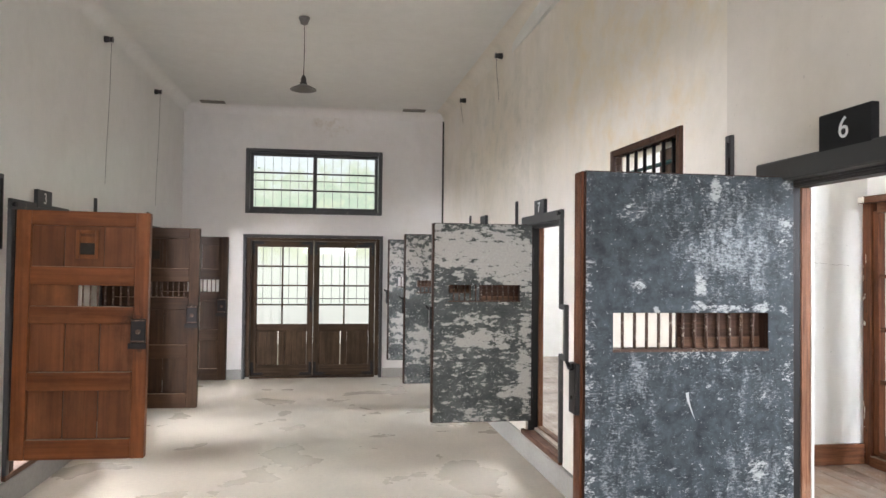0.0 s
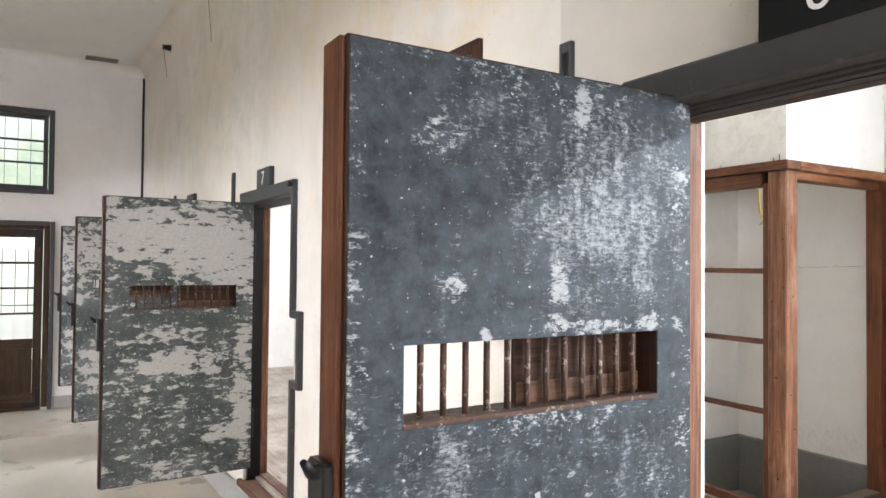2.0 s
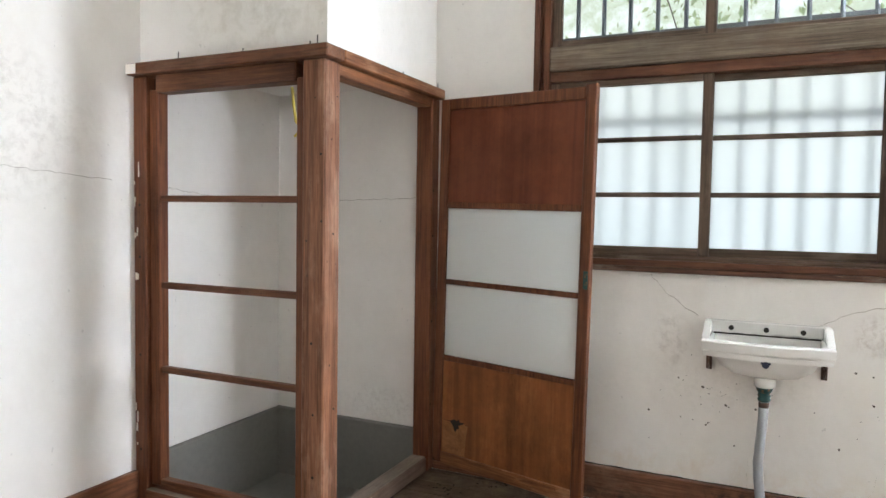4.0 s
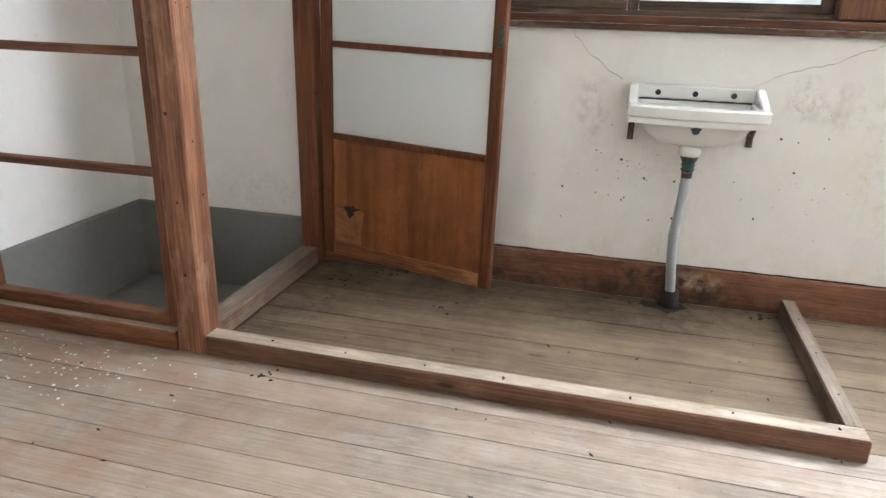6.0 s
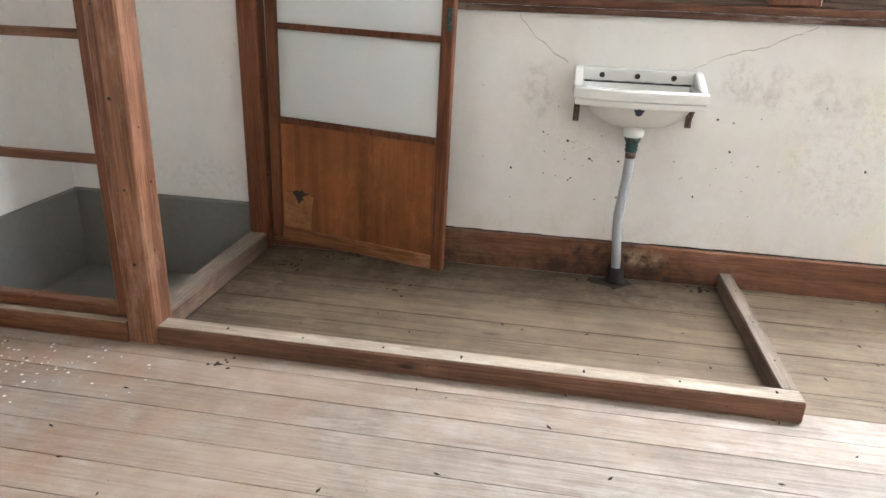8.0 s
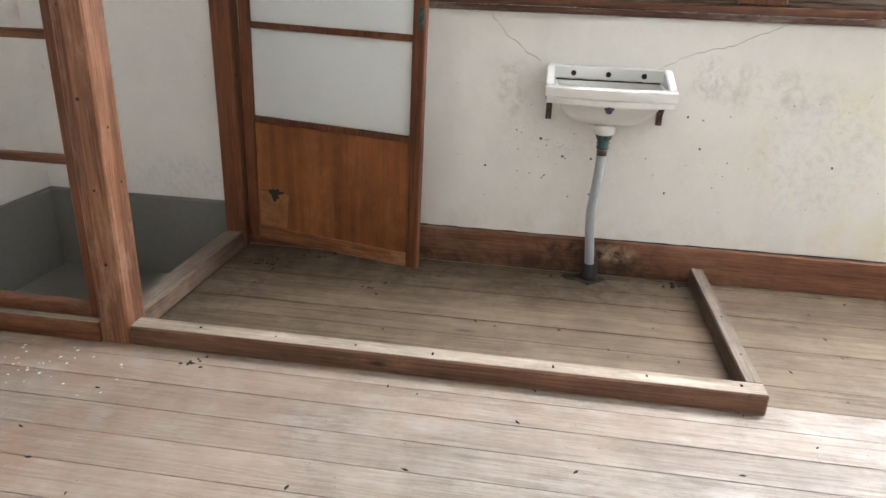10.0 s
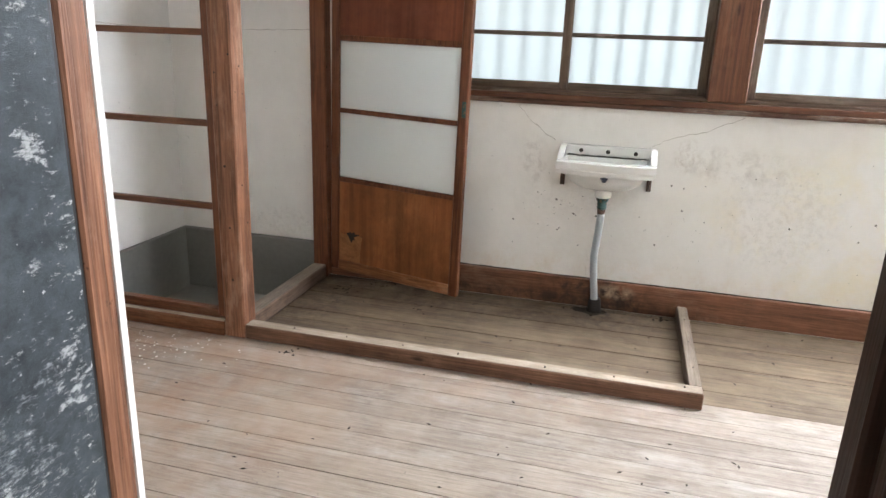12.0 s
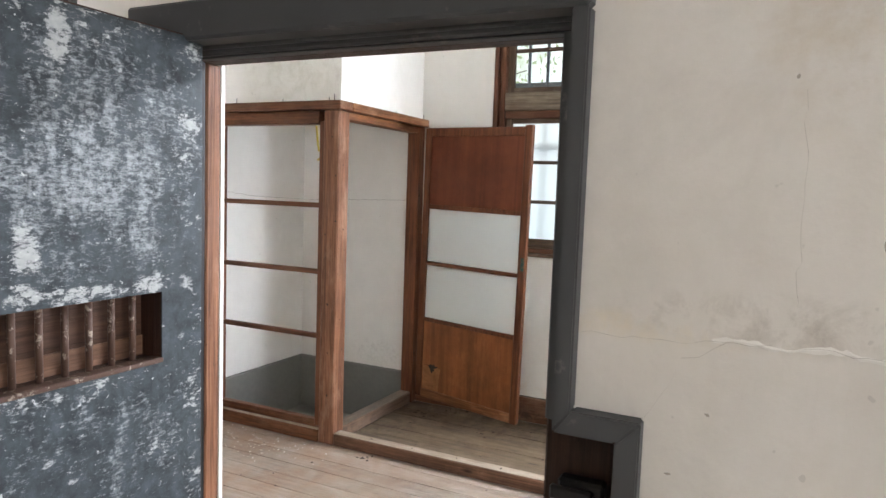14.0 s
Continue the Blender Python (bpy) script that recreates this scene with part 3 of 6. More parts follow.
M_GRILLE = painted("outside_grille_iron", (0.19, 0.22, 0.25), 0.6, 0.2, (0.16, 0.15, 0.14), 0.64, 14)
M_FROST = frosted("frosted_glass")
M_FROST_DOOR = milky("frosted_door_glass")
M_CLEAR = clear_glass("clear_glass")
M_PORCELAIN = plain("porcelain", (0.72, 0.71, 0.67), 0.18, 0, 0.14, 6)
M_PORC_DARK = plain("dark_porcelain", (0.03, 0.025, 0.025), 0.3)
M_PVC = plain("grey_pvc", (0.36, 0.38, 0.39), 0.42, 0, 0.25, 10)
M_BRASS = painted("corroded_brass", (0.025, 0.075, 0.070), 0.6, 0.4, (0.20, 0.12, 0.055), 0.55, 60)
M_RUBBER = plain("tarred_rubber", (0.02, 0.016, 0.014), 0.7)
M_BLACK = plain("sign_black", (0.012, 0.012, 0.013), 0.4, 0, 0.2)
M_DARKSIGN = plain("sign_dark_grey", (0.045, 0.047, 0.05), 0.45, 0, 0.2)
M_WHITE = plain("sign_white", (0.78, 0.78, 0.78), 0.5, 0, 0.05)
M_ENAMEL = plain("grey_enamel", (0.16, 0.15, 0.14), 0.35, 0, 0.2)
M_CORD = plain("dark_cord", (0.05, 0.045, 0.04), 0.8)
M_VENT = plain("vent_grey", (0.20, 0.18, 0.16), 0.7, 0, 0.3)
M_CRACK = plain("crack_shadow", (0.40, 0.36, 0.31), 0.9, 0, 0.5, 60)
M_RIDGE = plaster("plaster_ridge", (0.78, 0.76, 0.71), (0.66, 0.62, 0.55), (0.5, 0.47, 0.42), 0.5, 0.7, 4.0)
M_TAPE = plain("yellow_tape", (0.62, 0.50, 0.10), 0.5, 0, 0.15)
M_BLUE = plain("maker_mark_blue", (0.012, 0.018, 0.045), 0.3, 0, 0.1)
# Dark tone for grime, and for the shade inside openings and joints.
M_DIRT_SHADE = plain("dark_grime_shade", (0.035, 0.03, 0.025), 0.9, 0, 0.5, 40)
M_TORN = wood("torn_veneer", (0.26, 0.110, 0.043), (0.37, 0.175, 0.075), "z", 0.6, None, 0, 0.1)
M_CHIP = plain("paint_chip", (0.80, 0.76, 0.68), 0.7, 0, 0.1)
M_GROUND = concrete("outside_ground", (0.20, 0.19, 0.15), 0.9, 0.6)
M_BARK = wood("bark", (0.05, 0.04, 0.03), (0.13, 0.10, 0.075), "z", 0.9)
M_LEAF = leafy("leaves")
M_ROOF = concrete("roof_slab", (0.3, 0.3, 0.3), 0.8)
M_SKY_E = glow("distance_east", SKY_EAST, [(0.20, (0.66, 0.78, 0.82)), (0.42, (0.84, 0.92, 0.97)), (0.58, (0.93, 0.98, 1.02)), (0.68, (0.56, 0.64, 0.52)), (0.76, (0.74, 0.82, 0.76)), (0.86, (0.94, 0.98, 1.03))], -1.0, 7.0)
M_SKY_N = glow("distance_north", SKY_HALL, [(0.30, (0.92, 0.93, 0.86)), (0.42, (0.82, 0.85, 0.66)), (0.52, (0.60, 0.72, 0.58)), (0.60, (0.74, 0.80, 0.66)), (0.70, (0.90, 0.95, 1.0))], 0.0, 6.0)
M_SKY_W = glow("distance_west", SKY_WEST, [(0.3, (0.70, 0.82, 0.70)), (0.7, (0.93, 0.98, 1.0))], -1.0, 3.2)


# ---- mesh helpers ----
def add_box(bm, x0, y0, z0, x1, y1, z1):
    v = [bm.verts.new((x, y, z)) for z in (z0, z1) for y in (y0, y1) for x in (x0, x1)]
    return [bm.faces.new([v[i] for i in q]) for q in ((0, 2, 3, 1), (4, 5, 7, 6), (0, 1, 5, 4), (2, 6, 7, 3), (0, 4, 6, 2), (1, 3, 7, 5))]


def box(x0, y0, z0, x1, y1, z1, bevel=0.0):
    bm = bmesh.new()
    add_box(bm, min(x0, x1), min(y0, y1), min(z0, z1), max(x0, x1), max(y0, y1), max(z0, z1))
    if bevel:
        bmesh.ops.bevel(bm, geom=bm.edges[:], offset=bevel, segments=1, affect="EDGES")
    return bm


def cyl(p0, p1, r0, r1=None, n=12):
    bm = bmesh.new()
    p0, p1 = Vector(p0), Vector(p1)
    r1 = r0 if r1 is None else r1
    q = (p1 - p0).to_track_quat("Z", "Y")
    a = [bm.verts.new(p0 + q @ Vector((r0 * math.cos(i * math.tau / n), r0 * math.sin(i * math.tau / n), 0))) for i in range(n)]
    b = [bm.verts.new(p1 + q @ Vector((r1 * math.cos(i * math.tau / n), r1 * math.sin(i * math.tau / n), 0))) for i in range(n)]
    for i in range(n):
        bm.faces.new((a[i], a[(i + 1) % n], b[(i + 1) % n], b[i])).smooth = True
    bm.faces.new(a[::-1])
    bm.faces.new(b)
    return bm


def tube(points, r, n=10):
    """A round tube through points."""
    bm = bmesh.new()
    pts = [Vector(p) for p in points]
    rings = []
    for i, p in enumerate(pts):
        d = (pts[min(i + 1, len(pts) - 1)] - pts[max(i - 1, 0)]).normalized()
        q = d.to_track_quat("Z", "Y")
        rings.append([bm.verts.new(p + q @ Vector((r * math.cos(k * math.tau / n), r * math.sin(k * math.tau / n), 0))) for k in range(n)])
    for a, b in zip(rings, rings[1:]):
        for k in range(n):
            bm.faces.new((a[k], a[(k + 1) % n], b[(k + 1) % n], b[k])).smooth = True
    bm.faces.new(rings[0][::-1])
    bm.faces.new(rings[-1])
    return bm


def lathe(profile, n=24):
    """Profile of (radius, z), turned round z."""
    bm = bmesh.new()
    rings = [[bm.verts.new((max(r, 1e-4) * math.cos(k * math.tau / n), max(r, 1e-4) * math.sin(k * math.tau / n), z)) for k in range(n)] for r, z in profile]
    for a, b in zip(rings, rings[1:]):
        for k in range(n):
            bm.faces.new((a[k], a[(k + 1) % n], b[(k + 1) % n], b[k])).smooth = True
    bm.faces.new(rings[0][::-1])
    bm.faces.new(rings[-1])
    return bm


def prism(outline, z0, z1, bevel=0.0):
    """An outline in x and y, raised from z0 to z1."""
    bm = bmesh.new()
    a = [bm.verts.new((x, y, z0)) for x, y in outline]
    b = [bm.verts.new((x, y, z1)) for x, y in outline]
    n = len(outline)
    for i in range(n):
        bm.faces.new((a[i], a[(i + 1) % n], b[(i + 1) % n], b[i]))
    bm.faces.new(a[::-1])
    bm.faces.new(b)
    bmesh.ops.recalc_face_normals(bm, faces=bm.faces[:])
    if bevel:
        bmesh.ops.bevel(bm, geom=bm.edges[:], offset=bevel, segments=2, affect="EDGES")
    return bm


def joined(*bms):
    out = bmesh.new()
    for b in bms:
        me = bpy.data.meshes.new("tmp")
        b.to_mesh(me)
        out.from_mesh(me)
        bpy.data.meshes.remove(me)
        b.free()
    return out


def mesh_of(name, bm, material):
    me = bpy.data.meshes.new(name)
    bm.to_mesh(me)
    bm.free()
    me.materials.append(material)
    return me


def part(name, bm, material, parent, label=""):
    ob = new(name, mesh_of(name, bm, material))
    ob.parent = parent
    return tagged(ob, label)


def thing(name, at, label, category, group="", kind=""):
    ob = new(name)
    ob.matrix_world = at if isinstance(at, Matrix) else Matrix.Translation(at)
    ob.empty_display_size = 0.1
    return tagged(ob, label, category, group, kind)


def solid(name, bm, material, label, category, at=None, kind="", group=""):
    ob = new(name, mesh_of(name, bm, material))
    if at is not None:
        ob.matrix_world = at
    return tagged(ob, label, category, group, kind)


def wall_mesh(along, a0, a1, u0, u1, z0, z1, holes=()):
    """A wall with openings. along 'y': thickness from x = a0 to a1, length u in y. Holes: (u0, u1, z0, z1)."""
    us = sorted({u0, u1, *[c for h in holes for c in h[:2] if u0 < c < u1]})
    zs = sorted({z0, z1, *[c for h in holes for c in h[2:] if z0 < c < z1]})
    full = {}
    for i in range(len(us) - 1):
        for k in range(len(zs) - 1):
            u, z = (us[i] + us[i + 1]) / 2, (zs[k] + zs[k + 1]) / 2
            full[i, k] = not any(h[0] < u < h[1] and h[2] < z < h[3] for h in holes)
    bm = bmesh.new()
    seen = {}

    def vert(a, u, z):
        key = (a, u, z)
        if key not in seen:
            seen[key] = bm.verts.new((a, u, z) if along == "y" else (u, a, z))
        return seen[key]

    for (i, k), yes in full.items():
        if not yes:
            continue
        p, q, r, s = us[i], us[i + 1], zs[k], zs[k + 1]
        for a in (a0, a1):
            bm.faces.new((vert(a, p, r), vert(a, q, r), vert(a, q, s), vert(a, p, s)))
        if not full.get((i - 1, k)):
            bm.faces.new((vert(a0, p, r), vert(a1, p, r), vert(a1, p, s), vert(a0, p, s)))
        if not full.get((i + 1, k)):
            bm.faces.new((vert(a0, q, r), vert(a1, q, r), vert(a1, q, s), vert(a0, q, s)))
        if not full.get((i, k - 1)):
            bm.faces.new((vert(a0, p, r), vert(a1, p, r), vert(a1, q, r), vert(a0, q, r)))
        if not full.get((i, k + 1)):
            bm.faces.new((vert(a0, p, s), vert(a1, p, s), vert(a1, q, s), vert(a0, q, s)))
    bmesh.ops.recalc_face_normals(bm, faces=bm.faces[:])
    return bm


# ---- large structure ----
BACK = -4.0                      # hall's end behind
WALL6 = (2.085, 2.965, 0.20, 2.035)      # opening of door 6 in the near stretch: y0 y1 z0 z1
DOORS_FAR = [2.945, 4.96, 6.90]  # hinge of doors 7, 8, 9 along the far stretch

east_near = solid("wall_east", wall_mesh("y", HX, HX + WT, BACK, SKEW_Y, 0, HZ + 0.1, [(2.05, 2.965, 0.2, 2.06), (1.925, 2.1, 1.01, 1.38)]),
                  M_WALL_HALL, "stained off-white plaster wall beside the cell door", "wall", kind="structure")
holes = [(h - 0.818, h + 0.097, 0.2, 2.06) for h in DOORS_FAR] + [(0.42, 1.19, 1.72, 2.37)]
solid("wall_east_far", wall_mesh("y", 0, WT, 0.0, HY - SKEW_Y + 0.2, 0, HZ + 0.1, holes), M_WALL_FAR,
      "tall stained off-white plaster wall with cell doors", "wall", FAR, "structure")
WEST_DOORS = [5.49, 7.25, 8.97]
# Last opening is unseen, added so the near fill lamp reaches the hall.
WCELL = [(h + 0.03, h + 0.9, 0.2, 2.035) for h in WEST_DOORS] + [(2.6, 3.45, 0.2, 2.035)]
solid("wall_west", wall_mesh("y", HL - 0.2, HL, BACK, HY + 0.2, 0, HZ + 0.1, WCELL), M_WALL_WEST,
      "glossy off-white plaster wall with cell doors", "wall", kind="structure")
END_HOLES = [(-1.165, 0.755, 0.0, 2.045), (-1.14, 0.73, 2.44, 3.29)]
solid("wall_north", wall_mesh("x", HY, HY + 0.22, HL, 1.9, 0, HZ + 0.1, END_HOLES), M_WALL_END,
      "off-white plaster end wall with brown water stain", "wall", kind="structure")
solid("wall_south", wall_mesh("x", BACK - 0.22, BACK, HL, HX, 0, HZ + 0.1, [(-1.15, 0.745, 0.9, 3.3)]), M_WALL_END,
      "plain plaster end wall with a window", "wall", kind="structure")
solid("floor", box(HL - 0.2, BACK - 0.2, -0.2, HX + 0.02, HY + 0.2, 0), M_FLOOR, "worn buff concrete hall floor with stains", "floor", kind="structure")
solid("ceiling", box(HL - 0.2, BACK - 0.2, HZ, HX + 0.2, HY + 0.2, HZ + 0.15), M_CEIL, "plain off-white plaster hall ceiling", "ceiling", kind="structure")


def cove(length, r=0.13, n=14):
    """Hollow fillet between wall (at x = 0) and ceiling (z = 0), running along +y; the room is towards -x."""
    bm = bmesh.new()
    prof = [(0.0, 0.0)] + [(-r + r * math.cos(a), -r + r * math.sin(a)) for a in [i * math.pi / 2 / n for i in range(n + 1)]]
    a = [bm.verts.new((x, 0, z)) for x, z in prof]
    b = [bm.verts.new((x, length, z)) for x, z in prof]
    k = len(prof)
    for i in range(k):
        bm.faces.new((a[i], a[(i + 1) % k], b[(i + 1) % k], b[i]))
    bm.faces.new(a)
    bm.faces.new(b[::-1])
    bmesh.ops.recalc_face_normals(bm, faces=bm.faces[:])
    return bm


solid("trim_cove_east", cove(HY - SKEW_Y), M_WALL_FAR, "rounded plaster cove between wall and ceiling", "cove", FAR @ pose(0, 0, HZ), "structure")
solid("trim_cove_near", cove(SKEW_Y - BACK), M_WALL_HALL, "rounded plaster cove between wall and ceiling", "cove", pose(HX, BACK, HZ), "structure")
solid("trim_cove_west", cove(HY - BACK), M_WALL_WEST, "rounded plaster cove between wall and ceiling", "cove", pose(HL, HY, HZ, 0, 0, 180), "structure")
solid("trim_cove_north", cove(HX - HL), M_WALL_END, "rounded plaster cove between wall and ceiling", "cove", pose(HX, HY, HZ, 0, 0, 90), "structure")

# plinth along the foot of the hall walls
def plinth_run(name, at, length, gaps=()):
    bms = []
    s = 0.0
    for g0, g1 in [*gaps, (length, length)]:
        if g0 > s:
            bms.append(box(-0.03, s, 0, 0.0, g0, 0.19, 0.008))
        s = g1
    solid(name, joined(*bms), M_PLINTH, "low grey concrete plinth at the wall's foot", "plinth", at, "structure")

plinth_run("trim_plinth_east", FAR, HY - SKEW_Y - 0.05)
plinth_run("trim_plinth_near", pose(HX, BACK, 0), SKEW_Y - BACK)
plinth_run("trim_plinth_west", pose(HL, HY - 0.03, 0, 0, 0, 180), HY - BACK - 0.05)
solid("trim_plinth_north", joined(box(HL + 0.03, HY - 0.02, 0, -1.215, HY, 0.14, 0.005), box(0.81, HY - 0.02, 0, 1.66, HY, 0.14, 0.005)), M_PLINTH,
      "low grey concrete plinth at the wall's foot", "plinth", kind="structure")

# cell shells
WIN6 = (0.10, 3.45, 1.335, 3.38)
WIN7 = (5.75, 9.0, 1.335, 3.38)
solid("wall_outer", wall_mesh("y", CX, CX + 0.26, BACK, HY + 0.4, -0.3, CZ + 0.1, [WIN6, WIN7]), M_WALL_CELL,
      "off-white plaster outer wall with cracks and scuffs", "wall", kind="structure")
solid("wall_partition", wall_mesh("x", CN, CN + 0.14, HX + WT - 0.02, CX, 0, CZ + 0.1), M_WALL_CELL, "off-white plaster partition between cells", "wall", kind="structure")
solid("wall_partition_south", wall_mesh("x", CS - 0.14, CS, HX + WT, CX, 0, CZ + 0.1), M_WALL_CELL, "off-white plaster partition between cells", "wall", kind="structure")
solid("wall_cell_end", wall_mesh("x", HY + 0.2, HY + 0.4, HX - 0.2, CX, 0, CZ + 0.1), M_WALL_CELL, "plain plaster cell end wall", "wall", kind="structure")
solid("wall_cell_back", wall_mesh("x", BACK - 0.2, BACK, HX + WT, CX, 0, CZ + 0.1), M_WALL_CELL, "plain plaster cell end wall", "wall", kind="structure")
solid("ceiling_cell", box(HX - 0.1, BACK - 0.2, CZ, CX + 0.26, HY + 0.4, CZ + 0.15), M_CEIL, "plain off-white cell ceiling", "ceiling", kind="structure")
solid("floor_cell_far", box(HX - 0.01, CN + 0.14, -0.2, CX, HY + 0.2, FLOOR), M_PLANK, "pale worn wooden cell floor", "floor", kind="structure")
solid("floor_cell_near", box(HX + 0.03, BACK, -0.2, CX, CS - 0.14, FLOOR), M_PLANK, "pale worn wooden cell floor", "floor", kind="structure")
# west cells
WX = -5.0
# First window is unseen, added for the near fill lamp.
solid("wall_west_outer", wall_mesh("y", WX - 0.25, WX, BACK, HY + 0.2, -0.3, CZ + 0.1, [(1.2, 4.0, 1.3, 3.3), (5.2, 7.0, 1.3, 3.3), (7.4, 9.8, 1.3, 3.3)]), M_WALL_CELL,
      "off-white plaster outer wall with windows", "wall", kind="structure")
solid("wall_west_north", wall_mesh("x", HY, HY + 0.2, WX, HL - 0.2, 0, CZ + 0.1), M_WALL_CELL, "plain plaster cell end wall", "wall", kind="structure")
solid("wall_west_south", wall_mesh("x", BACK - 0.2, BACK, WX, HL - 0.2, 0, CZ + 0.1), M_WALL_CELL, "plain plaster cell end wall", "wall", kind="structure")
solid("floor_west", box(WX, BACK, -0.2, HL - 0.19, HY, FLOOR), M_PLANK, "pale worn wooden cell floor", "floor", kind="structure")
solid("ceiling_west", box(WX - 0.25, BACK - 0.2, CZ, HL - 0.1, HY + 0.2, CZ + 0.15), M_CEIL, "plain off-white cell ceiling", "ceiling", kind="structure")

# outside
solid("ground", box(-400, -400, -0.5, 400, 400, -0.3), M_GROUND, "bare trodden ground round the building", "ground", kind="structure")
solid("backdrop_east", box(12, -18, -0.3, 12.1, 26, 7), M_SKY_E, "pale sky over far greenery", "backdrop", kind="structure")
solid("backdrop_north", box(-14, 17.5, -0.3, 11.9, 17.6, 7), M_SKY_N, "pale sky over far greenery", "backdrop", kind="structure")
solid("backdrop_west", box(-12.1, -18, -0.3, -12, 17.4, 7), M_SKY_W, "pale sky over far greenery", "backdrop", kind="structure")
solid("backdrop_south", box(-11.9, -10.6, -0.3, 11.9, -10.5, 7), M_SKY_W, "pale sky over far greenery", "backdrop", kind="structure")

# ---- cell doors ----
M_SLIDE = wood("slide_board_wood", (0.045, 0.022, 0.014), (0.12, 0.060, 0.038), "x", 0.5, (0.24, 0.15, 0.10), 0.35)

M_LEDGE = wood("slide_ledge_wood", (0.11, 0.055, 0.034), (0.24, 0.135, 0.085), "x", 0.5, (0.34, 0.24, 0.17), 0.3)

DW, DH, DT = 0.87, 1.71, 0.085


def slot_bars(parent, xs, y, z0, z1, material=None):
    for x in xs:
        part("bar", cyl((x, y, z0), (x, y, z1), 0.0065, n=8), material or M_RUST, parent)


def clad_door(at, sheet, label, wide=DW, group="sheet-clad cell doors"):
    """A cell door, hinge at the origin, reaching to -x; the sheet faces -y. Its foot is at z = 0."""
    d = thing("cell_door", at, label, "door", group)
    sx0, sx1, sz0, sz1 = -0.74, -0.11, 1.041, 1.18
    core = wall_mesh("x", 0.003, DT, -wide, 0, 0, DH, [(sx0, sx1, sz0, sz1)])
    part("core", core, M_LINING_DARK, d, "brown wooden door leaf edge")
    skin = wall_mesh("x", -0.001, 0.0029, -wide + 0.004, -0.004, 0.004, DH - 0.004, [(sx0, sx1, sz0, sz1)])
    part("sheet", skin, sheet, d, "dark grey sheet iron with flaked paint")
    part("edge_strip", box(-wide - 0.012, 0.012, 0.002, -wide - 0.0005, DT, DH - 0.002, 0.002), M_LINING if sheet == M_SHEET_A else M_LINING_DARK, d, "brown wooden edge strip")
    part("slide_board", box(-0.455, DT * 0.72, sz0 - 0.02, sx1 + 0.03, DT * 0.72 + 0.012, sz1 + 0.02), M_SLIDE, d, "brown sliding board behind the bars")
    part("slide_ledge", box(-0.452, DT * 0.72 - 0.004, sz0 - 0.01, sx1 + 0.01, DT * 0.72 - 0.0005, sz0 + 0.042, 0.001), M_LEDGE, d, "paler lower strip of the sliding board")
    slot_bars(d, [sx0 + (sx1 - sx0) / 13 * (i + 1) for i in range(12)], 0.028, sz0 - 0.01, sz1 + 0.01)
    part("slot_lip", box(sx0 - 0.002, -0.004, sz0 - 0.008, sx1 + 0.002, 0.03, sz0 + 0.002, 0.002), M_RUST, d, "rusty lower lip of the slot")
    lock = part("lock", joined(box(-wide - 0.034, 0.006, 0.80, -wide - 0.013, DT - 0.006, 0.99, 0.004), box(-wide - 0.05, 0.02, 0.965, -wide - 0.030, 0.055, 0.99, 0.003)), M_IRON, d, "black iron lock case")
    part("horn", cyl((-wide - 0.045, 0.03, 0.975), (-wide - 0.066, 0.01, 1.0), 0.011, 0.006), M_IRON, lock)
    part("keyhole", cyl((-wide - 0.037, 0.045, 0.86), (-wide - 0.0335, 0.045, 0.86), 0.008), M_DIRT_SHADE, lock)
    for z in (0.28, 1.42):
        part("hinge", joined(box(0.001, 0.012, z - 0.09, 0.012, 0.06, z + 0.09, 0.002), cyl((0.012, 0.03, z - 0.09), (0.012, 0.03, z + 0.09), 0.009)), M_IRON, d, "black iron hinge")
    return d


ZD = 0.338
door6 = clad_door(pose(1.928, 2.868, ZD), M_SHEET_A, "open cell door clad in worn blue-grey sheet iron, barred slot", 0.85)
drip = bmesh.new()
dv = [drip.verts.new(p) for p in ((-0.453, -0.004, 0.878), (-0.440, -0.004, 0.882), (-0.436, -0.004, 0.845), (-0.414, -0.004, 0.775), (-0.426, -0.004, 0.80), (-0.447, -0.004, 0.85))]
drip.faces.new(dv)
part("paint_drip", drip, M_DRIP, door6, "dried white paint drip")
clad_door(FAR @ pose(0.02, DOORS_FAR[0], ZD - 0.005, 0, 0, -1), M_SHEET_B, "open cell door with pale flaked paint over grey sheet")
clad_door(FAR @ pose(0.02, DOORS_FAR[1], ZD - 0.02, 0, 0, 0), M_SHEET_C, "open cell door clad in scuffed grey sheet")
clad_door(FAR @ pose(0.02, DOORS_FAR[2], ZD - 0.02, 0, 0, 2), M_SHEET_C, "open cell door clad in grey sheet near the hall's end")


def slab(outline, x0, x1, bevel=0.003):
    """An outline in y and z, thick from x0 to x1."""
    bm = prism(outline, x0, x1, bevel)
    bmesh.ops.transform(bm, matrix=Matrix(((0, 0, 1, 0), (1, 0, 0, 0), (0, 1, 0, 0), (0, 0, 0, 1))), verts=bm.verts[:])
    return bm


